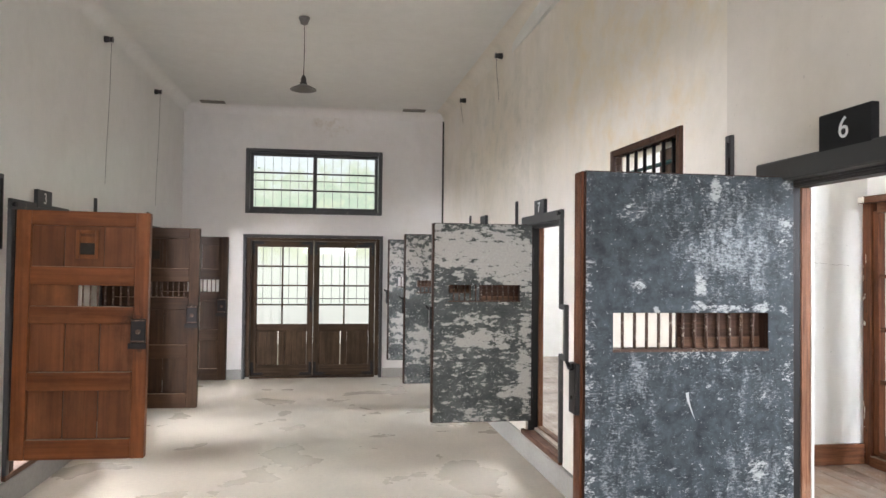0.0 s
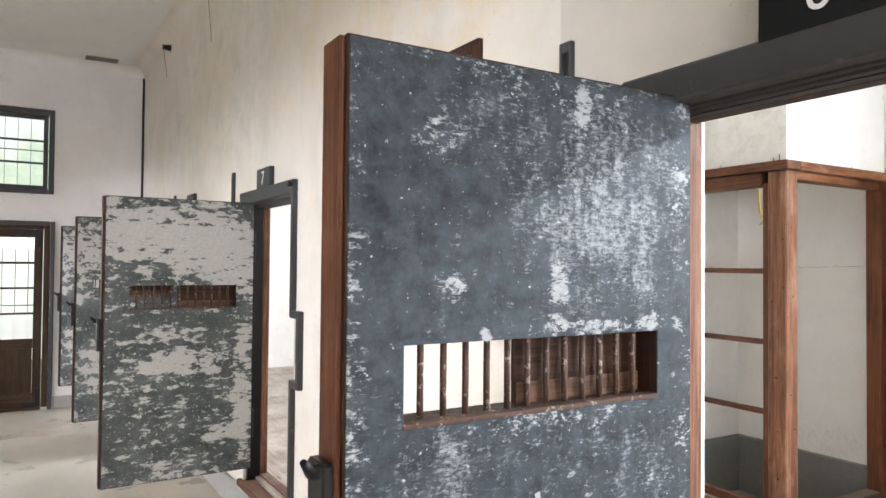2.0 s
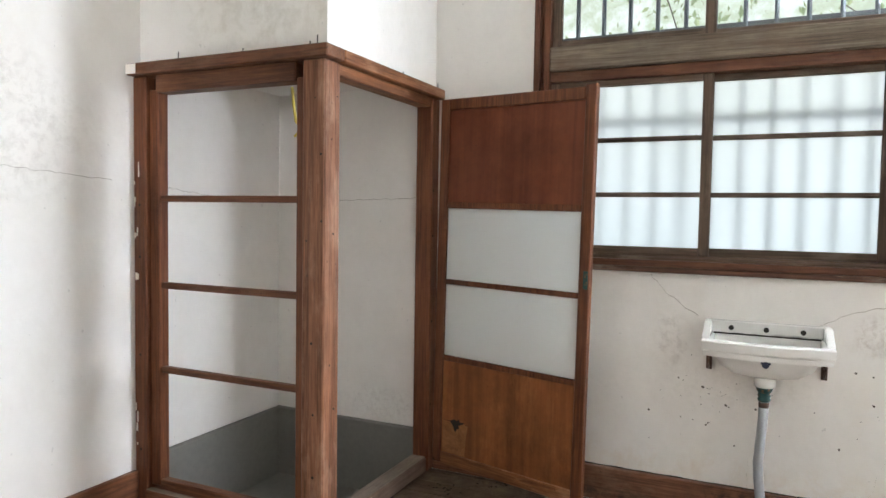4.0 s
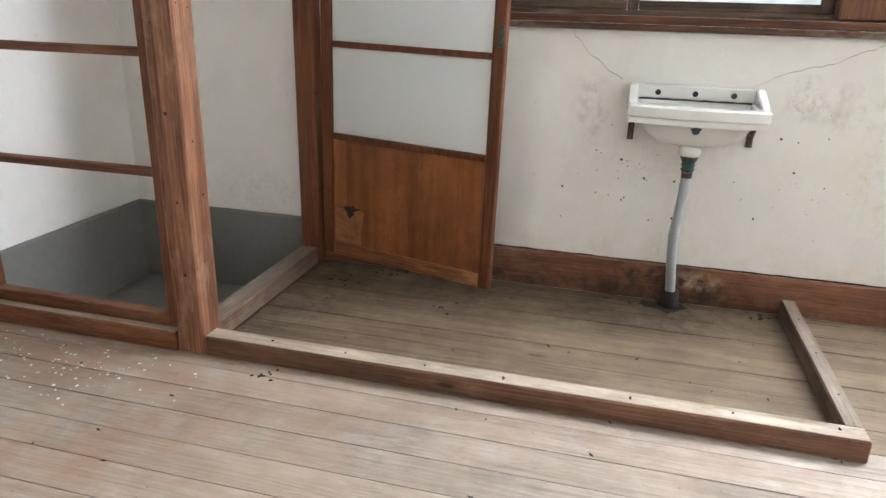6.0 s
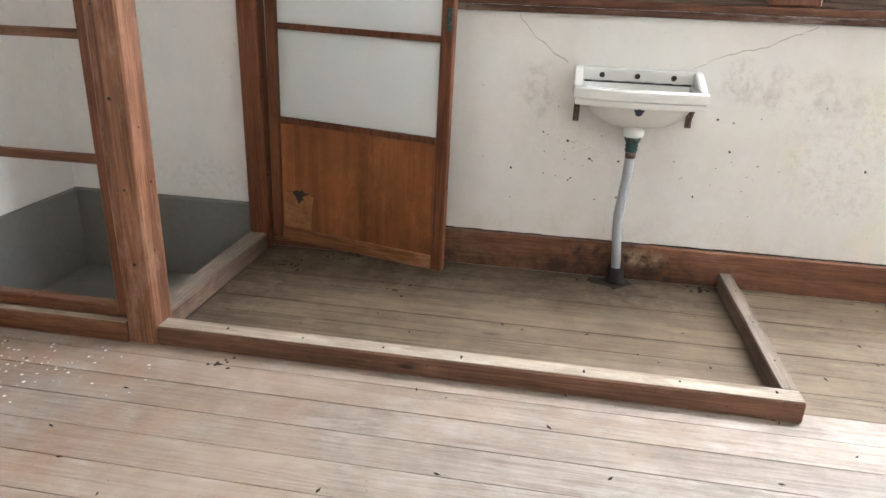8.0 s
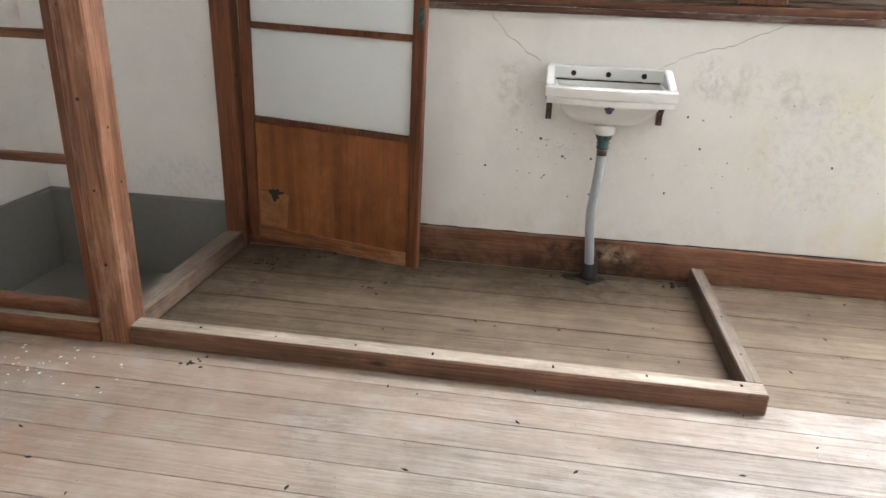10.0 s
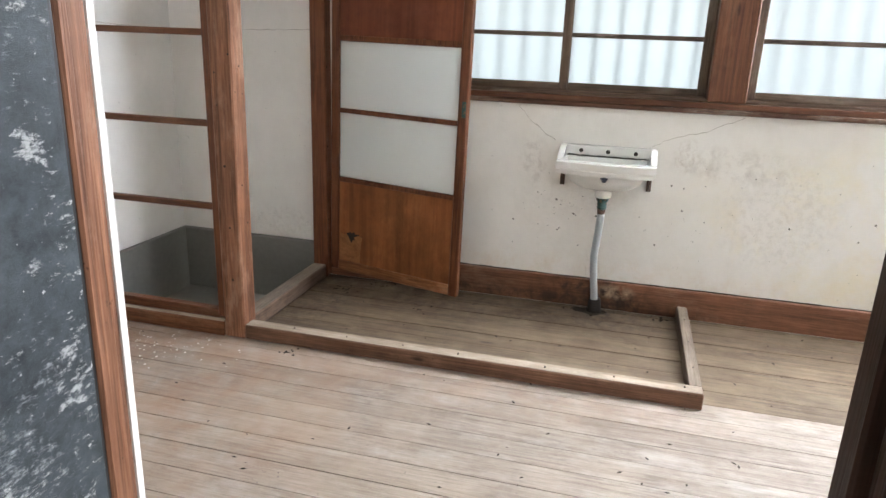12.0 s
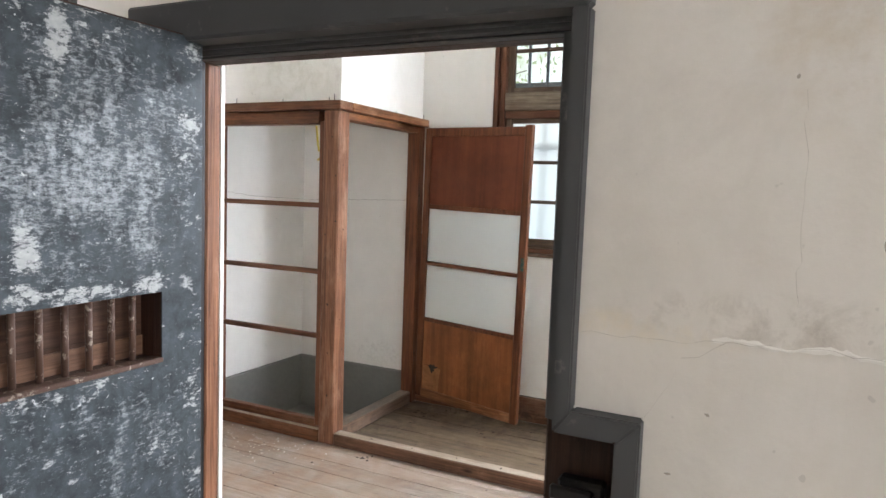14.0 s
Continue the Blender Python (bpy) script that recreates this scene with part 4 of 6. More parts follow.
def cell_frame(at, s0, s1, label, dark=False):
    """Grey frame round a cell doorway. Local x points into the wall, y along it; the latch side is s0, the hinge side s1."""
    d = thing("door_frame", at, label, "door frame", "cell door frames", "structure")
    top = 2.035
    part("head", joined(box(-0.03, s0 - 0.063, top, 0.034, s1 + 0.085, top + 0.08, 0.006), box(0.0345, s0 - 0.02, top - 0.006, 0.046, s1 + 0.012, top + 0.02, 0.003), box(0.0465, s0 - 0.02, top - 0.016, 0.095, s1 + 0.01, top + 0.001, 0.004), box(0.056, s0 - 0.02, top - 0.021, 0.084, s1 + 0.01, top - 0.0165, 0.002)), M_GREY, d, "dark grey painted head")
    part("head_lining", box(0.0955, s0 - 0.015, top - 0.018, 0.145, s1 + 0.0, top + 0.02, 0.004), M_LINING_DARK, d, "brown wooden head lining")
    # latch jamb: stepped, with the keeper's box jutting out
    a, e, f, g = s0 - 0.034, s0 - 0.063, s0 - 0.135, s0 - 0.174
    part("jamb", joined(slab([(e, 1.40), (a, 1.36), (a, top - 0.001), (e, top - 0.001)], -0.03, 0.05), box(0.03, s0 - 0.0325, 1.36, 0.09, s0 - 0.004, top - 0.022, 0.003),
                        slab([(e, 0.985), (a, 1.025), (a, 0.21), (e, 0.21)], -0.03, 0.05), box(0.03, s0 - 0.0325, 0.21, 0.09, s0 - 0.004, 1.025, 0.003)), M_GREY, d, "dark grey painted latch jamb")
    for band in ([(e, 1.40), (a, 1.36), (f, 1.36), (g, 1.40)], [(g, 1.40), (f, 1.36), (f, 1.025), (g, 0.985)], [(e, 0.985), (a, 1.025), (f, 1.025), (g, 0.985)]):
        part("keeper_frame", slab(band, -0.03, 0.05), M_GREY, d, "mitred grey frame round the lock keeper")
    part("keeper_back", box(0.062, s0 - 0.145, 1.03, 0.09, s0 - 0.0025, 1.36), M_LINING_DARK, d, "dark brown recess")
    part("keeper", joined(box(0.035, s0 - 0.11, 1.10, 0.0745, s0 - 0.03, 1.26, 0.005), box(0.02, s0 - 0.095, 1.225, 0.0345, s0 - 0.02, 1.25, 0.004), cyl((0.02, s0 - 0.03, 1.10), (0.02, s0 - 0.03, 1.20), 0.012)), M_IRON, d, "black iron keeper")
    part("latch_lining", box(0.0955, s0 - 0.02, 0.21, 0.145, s0 + 0.012, top - 0.0185, 0.004), M_LINING_DARK, d, "dark brown wooden lining")
    part("hinge_lining", box(0.106, s1 - 0.014, 0.21, 0.151, s1 + 0.03, top - 0.0185, 0.004), M_CEDAR, d, "reddish brown wooden lining")
    # Black colour stands for the shadow gap between door edge and lining.
    part("hinge_jamb_shade", box(0.02, s1 - 0.013, 0.21, 0.1055, s1 + 0.03, top - 0.001, 0.004), M_IRON, d, "hinge jamb, blackened for the shaded gap")
    part("sill", joined(box(-0.03, s0 - 0.06, 0.191, 0.10, s1 + 0.06, 0.235, 0.006), box(0.101, s0 - 0.02, 0.2, WT + 0.006, s1 + 0.02, 0.266, 0.004)), M_CURB_Y, d, "worn wooden doorway sill")
    part("stop_knob", cyl((-0.03, s0 - 0.06, top + 0.05), (-0.058, s0 - 0.06, top + 0.05), 0.014, 0.018), M_IRON, d, "black iron knob")
    return d


solid("trim_reveal", box(HX + 0.1515, 2.9415, 0.27, HX + WT + 0.006, 2.9655, 2.02), M_WALL_CELL, "white plastered door reveal", "trim", kind="structure")
cell_frame(pose(HX, 0, 0), WALL6[0], WALL6[1] - 0.01, "dark grey painted frame of the open cell doorway")
for h in DOORS_FAR:
    cell_frame(FAR, h - 0.783, h + 0.087, "dark grey painted frame of a cell doorway")


def panel_door(at, m, label):
    """Panelled side of a west cell door: hinge at the origin, reaching to +x, facing -y."""
    d = thing("panelled_cell_door", at, label, "door", "panelled cell doors")
    z = [DH * (1 - f) for f in (0, 0.06, 0.225, 0.30, 0.385, 0.455, 0.65, 0.725, 0.92, 1.0)]
    st = 0.095
    mx = M_RED_X if m == M_RED else M_BROWN_X
    part("stile", box(0, 0, 0, st - 0.0005, 0.06, DH, 0.004), m, d)
    part("stile", box(DW - st + 0.0005, 0, 0, DW, 0.06, DH, 0.004), m, d)
    for a, b in ((0, 1), (2, 3), (4, 5), (6, 7), (8, 9)):
        part("rail", box(st, 0.001, z[b], DW - st, 0.059, z[a], 0.004), mx, d)
        if a:
            # Thin pale strip along the rail's top edge.
            part("arris_strip", box(st + 0.012, -0.0005, z[a] - 0.0022, DW - st - 0.012, 0.028, z[a] + 0.0008), M_PALE_ARRIS, d, "pale strip on the top arris")
    for x0, x1 in ((st, 0.30), (0.304, 0.56), (0.564, DW - st)):
        part("panel", box(x0, 0.030, z[2], x1, 0.04, z[1], 0.002), M_RED_PANEL if m == M_RED else m, d)
    part("slot_board", box(st, 0.022, z[4], 0.40, 0.035, z[3]), M_PANEL if m == M_RED else m, d, "lighter board in the slot band")
    slot_bars(d, [0.43 + 0.05 * i for i in range(7)], 0.03, z[4] - 0.01, z[3] + 0.01)
    for a, b in ((5, 6), (7, 8)):
        w = (DW - 2 * st) / 3
        for i in range(3):
            part("plank", box(st + i * w + 0.0025, 0.030, z[b], st + (i + 1) * w - 0.0025, 0.042, z[a], 0.003), M_RED_PANEL if m == M_RED else m, d)
    hx, hz = 0.455, (z[1] + z[2]) / 2 + 0.015
    part("hatch", joined(box(hx - 0.075, 0.008, hz - 0.1, hx - 0.05, 0.0215, hz + 0.1, 0.003), box(hx + 0.05, 0.008, hz - 0.1, hx + 0.075, 0.0215, hz + 0.1, 0.003),
                         box(hx - 0.049, 0.009, hz + 0.075, hx + 0.049, 0.0215, hz + 0.1, 0.003), box(hx - 0.049, 0.009, hz - 0.1, hx + 0.049, 0.0215, hz - 0.07, 0.003),
                         box(hx - 0.049, 0.014, hz + 0.01, hx + 0.049, 0.0215, hz + 0.055)), M_PANEL if m == M_RED else m, d, "small framed hatch")
    # Dark box put in for the shade inside the hatch.
    part("hatch_shade", box(hx - 0.049, 0.024, hz - 0.07, hx + 0.049, 0.0295, hz + 0.01), M_DIRT_SHADE, d)
    lock = part("lock", box(DW - 0.105, -0.022, 0.80, DW - 0.005, -0.0005, 0.97, 0.006), M_IRON, d, "black iron lock case")
    part("lock_plate", box(DW - 0.125, -0.006, 0.76, DW - 0.002, -0.0008, 0.7995, 0.002), M_IRON, d, "black iron plate")
    part("keyhole", cyl((DW - 0.055, -0.026, 0.88), (DW - 0.055, -0.0215, 0.88), 0.018), M_RUST, lock)
    part("rivet_band", joined(box(DW - 0.10, -0.03, 0.955, DW - 0.01, -0.0225, 0.965), box(DW - 0.10, -0.03, 0.81, DW - 0.01, -0.0225, 0.82)), M_RUST, lock)
    for zz in (0.25, 1.45):
        part("hinge", cyl((-0.008, 0.02, zz - 0.07), (-0.008, 0.02, zz + 0.07), 0.009), M_IRON, d, "black iron hinge")
    return d


panel_door(pose(HL + 0.03, 5.485, 0.325, 0, 0.6, 0), M_RED, "open red-brown panelled wooden cell door with black lock")
panel_door(pose(HL + 0.03, 7.25, 0.30, 0, 0.3, 0), M_BROWN, "open dark brown panelled wooden cell door")
panel_door(pose(HL + 0.03, 8.97, 0.28, 0, 0.3, -4), M_BROWN, "open dark brown panelled wooden cell door by the hall's end")


def west_frame(h):
    d = thing("door_frame", pose(HL, h, 0), "grey painted frame of a cell doorway", "door frame", "cell door frames", "structure")
    part("head", box(-0.05, -0.03, 2.036, 0.022, 0.98, 2.11, 0.006), M_GREY, d, "grey painted head")
    part("jamb", box(-0.05, 0.905, 0.21, 0.022, 0.97, 2.035, 0.006), M_GREY, d)
    part("jamb", box(-0.05, -0.03, 0.21, 0.028, 0.028, 2.035, 0.006), M_GREY, d)
    # Added filler; hides the lit cell behind the hinge-side gap.
    part("hinge_post", box(-0.10, 0.0285, 0.236, 0.028, 0.085, 2.0355, 0.004), M_LINING_DARK, d, "dark brown filler closing the bright gap at the hinge")
    part("sill", box(-0.2, -0.03, 0.191, 0.03, 0.97, 0.235, 0.006), M_CURB_Y, d, "worn wooden sill")
    part("stop_knob", cyl((0.022, -0.01, 2.07), (0.05, -0.01, 2.07), 0.014, 0.018), M_IRON, d, "black iron knob")


# 2.57 frames the added, unseen doorway.
for h in (*WEST_DOORS, 2.57):
    west_frame(h)


# ---- hall's end door and transom window ----
def glazed_leaf(x0, x1, y, label):
    d = thing("entrance_door_leaf", (x0, y, 0.03), label, "door", "entrance door leaves")
    w = x1 - x0
    st = 0.085
    z_top, g1, g0, r0, b1 = 1.97, 1.88, 0.755, 0.65, 0.16
    part("stile", box(0, 0, 0, st, 0.045, z_top, 0.004), M_ENTRY, d)
    part("stile", box(w - st, 0, 0, w, 0.045, z_top, 0.004), M_ENTRY, d)
    part("rail", box(st + 0.0005, 0.001, g1, w - st - 0.0005, 0.044, z_top, 0.004), M_ENTRY_X, d)
    part("rail", box(st + 0.0005, 0.001, r0, w - st - 0.0005, 0.044, g0, 0.004), M_ENTRY_X, d)
    part("rail", box(st + 0.0005, 0.001, 0, w - st - 0.0005, 0.044, b1, 0.004), M_ENTRY_X, d)
    part("mid_stile", box(w / 2 - 0.045, 0.004, b1 + 0.0005, w / 2 + 0.045, 0.04, r0 - 0.0005, 0.004), M_ENTRY, d)
    gaps = random.random() * 0.012
    part("panel", box(st, 0.014, b1, w / 2 - 0.046 - gaps, 0.026, r0), M_ENTRY, d)
    part("panel", box(w / 2 + 0.046, 0.014, b1, w - st - 0.004, 0.026, r0), M_ENTRY, d)
    part("muntin", box(w / 2 - 0.012, 0.008, g0, w / 2 + 0.012, 0.036, g1, 0.003), M_ENTRY, d)
    hz = (g1 - g0) / 4
    for i in range(1, 4):
        part("muntin", box(st, 0.009, g0 + i * hz - 0.011, w - st, 0.035, g0 + i * hz + 0.011, 0.003), M_ENTRY_X, d)
    for i in range(4):
        for a, b in ((st, w / 2 - 0.012), (w / 2 + 0.012, w - st)):
            p = part("pane", box(a, 0.020, g0 + i * hz + 0.011, b, 0.024, g0 + (i + 1) * hz - 0.011), M_FROST if i == 0 else M_CLEAR, d)
            p.visible_shadow = False
    for sx, dx in ((0.012, 1), (w - 0.012, -1)):
        for zz, dz in ((z_top - 0.01, -1), (0.012, 1)):
            part("corner_iron", joined(box(sx, -0.006, zz, sx + dx * 0.17, -0.001, zz + dz * 0.04), box(sx, -0.006, zz + dz * 0.0405, sx + dx * 0.04, -0.001, zz + dz * 0.19)), M_IRON, d, "black corner iron")
    return d


YD = HY + 0.06
lf = glazed_leaf(-1.10, -0.212, YD, "dark brown wooden glazed entrance door leaf, shut")
rt = glazed_leaf(-0.208, 0.69, YD, "dark brown wooden glazed entrance door leaf, shut")
part("latch", joined(box(0.84, -0.03, 0.93, 0.875, -0.0005, 1.16, 0.004), cyl((0.857, -0.05, 1.0), (0.857, -0.005, 1.0), 0.014)), M_IRON, lf, "black iron latch")
part("closer", joined(box(0.62, -0.035, 1.89, 0.80, -0.0065, 1.93, 0.004), cyl((0.64, -0.03, 1.91), (0.60, -0.06, 1.88), 0.012)), M_IRON, rt, "black iron door closer")
df = thing("door_1", (0, HY, 0), "grey painted surround of the entrance door", "door frame", kind="structure")
for x0, x1, k in ((-1.21, -1.165, "jamb"), (0.755, 0.80, "jamb")):
    part(k, box(x0, -0.025, 0, x1, 0.12, 2.09, 0.006), M_GREY, df)
part("head", box(-1.1645, -0.024, 2.045, 0.7545, 0.12, 2.09, 0.006), M_GREY, df)
part("inner_jamb", box(-1.1645, 0.0, 0.029, -1.105, 0.12, 2.0445, 0.005), M_ENTRY, df, "dark brown inner jamb")
part("inner_jamb", box(0.695, 0.0, 0.029, 0.7545, 0.12, 2.0445, 0.005), M_ENTRY, df, "dark brown inner jamb")
part("inner_head", box(-1.1045, 0.001, 2.002, 0.6945, 0.12, 2.0445, 0.005), M_ENTRY_X, df, "dark brown inner head")
part("sill", box(-1.1045, 0.03, 0, 0.6945, 0.14, 0.028, 0.004), M_ENTRY_X, df)


def iron_grille(name, at, along, u0, u1, z0, z1, step, rows, label, r=0.009, m=None):
    m = m or M_GRILLE
    k = 0.016 if m == M_GRILLE else 0.006
    g = thing(name, at, label, "window bars", "outside window bars")
    n = round((u1 - u0) / step)
    for i in range(1, n):
        u = u0 + (u1 - u0) * i / n
        p0, p1 = ((0, u, z0), (0, u, z1)) if along == "y" else ((u, 0, z0), (u, 0, z1))
        part("bar", cyl(p0, p1, r, n=6), m, g)
    for z in rows:
        part("cross_bar", box(-0.004, u0, z - k, 0.004, u1, z + k) if along == "y" else box(u0, -0.004, z - k, u1, 0.004, z + k), m, g)
    return g


iron_grille("window_grille", (0, HY + 0.21, 0), "x", -1.2, 0.8, 0.0, 2.06, 0.125, (1.15, 1.62), "thin iron bars outside the entrance door, paled for glare", 0.004, M_GRILLE_GLARE)
iron_grille("window_grille", (0, HY + 0.21, 0), "x", -1.2, 0.8, 2.42, 3.32, 0.125, (2.9,), "thin iron bars outside the transom window, paled for glare", 0.003, M_GRILLE_GLARE)

tw = thing("window_1", (0, HY, 0), "wide grey-framed transom window with six panes", "window", kind="structure")
for x0, x1 in ((-1.19, -1.135), (0.725, 0.78)):
    part("frame_side", box(x0, -0.025, 2.394, x1, 0.14, 3.337, 0.005), M_GREY, tw)
for z0, z1 in ((2.394, 2.445), (3.285, 3.337)):
    part("frame_rail", box(-1.1345, -0.024, z0, 0.7245, 0.14, z1, 0.005), M_GREY, tw)
for a, b, y in ((-1.13, -0.19, 0.045), (-0.225, 0.72, 0.085)):
    sash = part("sash", joined(box(a, y, 2.447, a + 0.045, y + 0.03, 3.283, 0.003), box(b - 0.045, y, 2.447, b, y + 0.03, 3.283, 0.003),
                               box(a + 0.0455, y, 2.447, b - 0.0455, y + 0.03, 2.495, 0.003), box(a + 0.0455, y, 3.238, b - 0.0455, y + 0.03, 3.283, 0.003),
                               box(a + 0.0455, y + 0.002, 2.735, b - 0.0455, y + 0.028, 2.757), box(a + 0.0455, y + 0.002, 2.985, b - 0.0455, y + 0.028, 3.007)), M_GREY, tw, "grey wooden sash")
    for z0, z1 in ((2.495, 2.735), (2.757, 2.985), (3.007, 3.238)):
        part("pane", box(a + 0.045, y + 0.012, z0, b - 0.045, y + 0.016, z1), M_CLEAR, sash).visible_shadow = False
solid("loose_cable", tube([(-0.10, HY - 0.03, 2.395), (-0.02, HY - 0.04, 2.378), (0.08, HY - 0.04, 2.388), (0.17, HY - 0.03, 2.392)], 0.004, 6), M_WHITE,
      "loose white cable end on the window frame", "cable")
solid("wall_conduit", tube([(1.69, HY - 0.02, 2.0), (1.69, HY - 0.02, 3.83)], 0.014, 8), M_CORD, "thin dark conduit in the hall's corner", "conduit")


# ---- hall fittings ----
def number_plate(at, text, label, m, size=0.11, w=0.25, h=0.132):
    """A plate on a wall; local x along the wall, z up, the face towards -y."""
    p = thing("number_plate", at, label, "sign", "cell number plates")
    part("plate", box(-w / 2, -0.03, -h / 2, w / 2, 0, h / 2, 0.003), m, p)
    if text:
        cu = bpy.data.curves.new("digit", "FONT")
        cu.body = text
        cu.size = size
        cu.align_x, cu.align_y = "CENTER", "CENTER"
        cu.extrude = 0.0008
        cu.offset = 0.0
        cu.materials.append(M_WHITE)
        tx = new("digit", cu)
        tx.parent = p
        tx.matrix_local = pose(0, -0.032, 0, 90, 0, 0)
        tagged(tx, "white painted numeral")
    return p


number_plate(pose(HX, 2.537, 2.172, 0, 0, -90), "6", "black number plate with a white 6", M_BLACK, 0.105)
number_plate(FAR @ pose(0, 2.62, 2.165, 0, 0, -90), "7", "dark number plate with a white 7", M_DARKSIGN, 0.115)
number_plate(FAR @ pose(0, 4.62, 2.165, 0, 0, -90), "", "dark number plate above a far cell door", M_DARKSIGN)
number_plate(pose(HL, 5.98, 2.147, 0, 0, 90), "3", "dark number plate with a pale 3", M_DARKSIGN, 0.115)


def bolt_channel(at):
    d = thing("bolt_channel", at, "upright grey steel bolt channel on the wall", "door bolt", "bolt channels")
    part("channel", joined(box(-0.018, -0.024, 0, 0, -0.014, 0.5, 0.002), box(-0.018, 0.014, 0, 0, 0.024, 0.5, 0.002), box(-0.018, -0.0135, 0.47, 0, 0.0135, 0.5, 0.002), box(-0.004, -0.0135, 0, 0, 0.0135, 0.4695)), M_GREY, d)
    part("rod", cyl((-0.011, 0, 0.02), (-0.011, 0, 0.40), 0.008, n=8), M_IRON, d, "black iron bolt rod")


bolt_channel(pose(HX, 3.263, 1.78))
for h in DOORS_FAR:
    bolt_channel(FAR @ pose(0, h + 0.40, 1.78))
for y in (5.34, 7.11, 8.83):
    bolt_channel(pose(HL, y, 1.76, 0, 0, 180))

bw = thing("barred_vent_window", FAR, "small barred opening high in the wall, dark wooden frame", "window")
part("frame", joined(box(-0.02, 0.38, 1.68, 0.05, 0.42, 2.41, 0.004), box(-0.02, 1.19, 1.68, 0.05, 1.23, 2.41, 0.004), box(-0.02, 0.4205, 2.37, 0.05, 1.1895, 2.41, 0.004), box(-0.02, 0.4205, 1.68, 0.05, 1.1895, 1.72, 0.004)), M_LINING_DARK, bw)
for i in range(6):
    part("bar", cyl((0.03, 0.53 + i * 0.11, 1.71), (0.03, 0.53 + i * 0.11, 2.38), 0.011, n=8), M_IRON, bw)
part("shutter", box(0.12, 0.43, 1.73, 0.14, 0.85, 2.36), M_SASH_Z, bw, "weathered wooden shutter")
part("cross_rod", cyl((0.05, 0.42, 2.26), (0.05, 1.19, 2.26), 0.012, n=8), M_BRASS, bw)


def pull_cord(at, drop):
    """Porcelain knob on a wall with a cord hanging down; the room is towards -x."""
    k = thing("pull_cord", at, "dark porcelain knob with a thin cord hanging down", "switch cord", "pull cords")
    part("knob", joined(cyl((0, 0, 0), (-0.05, 0, 0), 0.034, 0.026), cyl((-0.0505, 0, 0), (-0.075, 0, 0), 0.02, 0.03)), M_PORC_DARK, k, "dark porcelain knob")
    part("cord", tube([(-0.062, 0.0, -0.02), (-0.055, 0.002, -drop * 0.4), (-0.035, 0.004, -drop * 0.8), (-0.03, 0.004, -drop)], 0.0018, 5), M_CORD, k)
    return k


pull_cord(pose(HL, 7.29, 3.79, 0, 0, 180), 1.38)
pull_cord(pose(HL, 9.07, 3.73, 0, 0, 180), 1.38)
pull_cord(FAR @ pose(0, 3.95, 3.83), 0.47)
pull_cord(FAR @ pose(0, 5.75, 3.79), 0.30)

lamp = thing("pendant_lamp", (-0.178, 6.82, HZ), "pendant lamp with flat grey enamel shade, unlit", "lamp")
part("ceiling_rose", lathe([(0.0, 0.0), (0.052, 0.0), (0.05, -0.02), (0.04, -0.035), (0.035, -0.06), (0.012, -0.07)]), M_ENAMEL, lamp)
part("cord", tube([(0, 0, -0.06), (0.004, 0, -0.3), (0.0, 0, -0.56)], 0.0045, 6), M_CORD, lamp)
part("socket", lathe([(0.008, -0.535), (0.018, -0.55), (0.026, -0.575), (0.026, -0.60), (0.034, -0.61), (0.03, -0.628)]), M_PORC_DARK, lamp, "dark porcelain socket")
part("shade", lathe([(0.03, -0.622), (0.05, -0.63), (0.118, -0.665), (0.121, -0.672), (0.115, -0.672), (0.05, -0.638), (0.0, -0.634)], 32), M_ENAMEL, lamp, "flat grey enamel shade")

for x0 in (-1.80, 1.06):
    v = thing("ceiling_vent", (x0, 10.36, HZ), "flat grey ceiling vent near the end wall", "vent", "ceiling vents")
    part("frame", joined(box(0, 0, -0.012, 0.33, 0.012, 0), box(0, 0.138, -0.012, 0.33, 0.15, 0), box(0, 0.0125, -0.012, 0.012, 0.1375, 0), box(0.318, 0.0125, -0.012, 0.33, 0.1375, 0)), M_VENT, v)
    part("screen", box(0.0125, 0.0125, -0.007, 0.3175, 0.1375, -0.002), M_VENT, v)


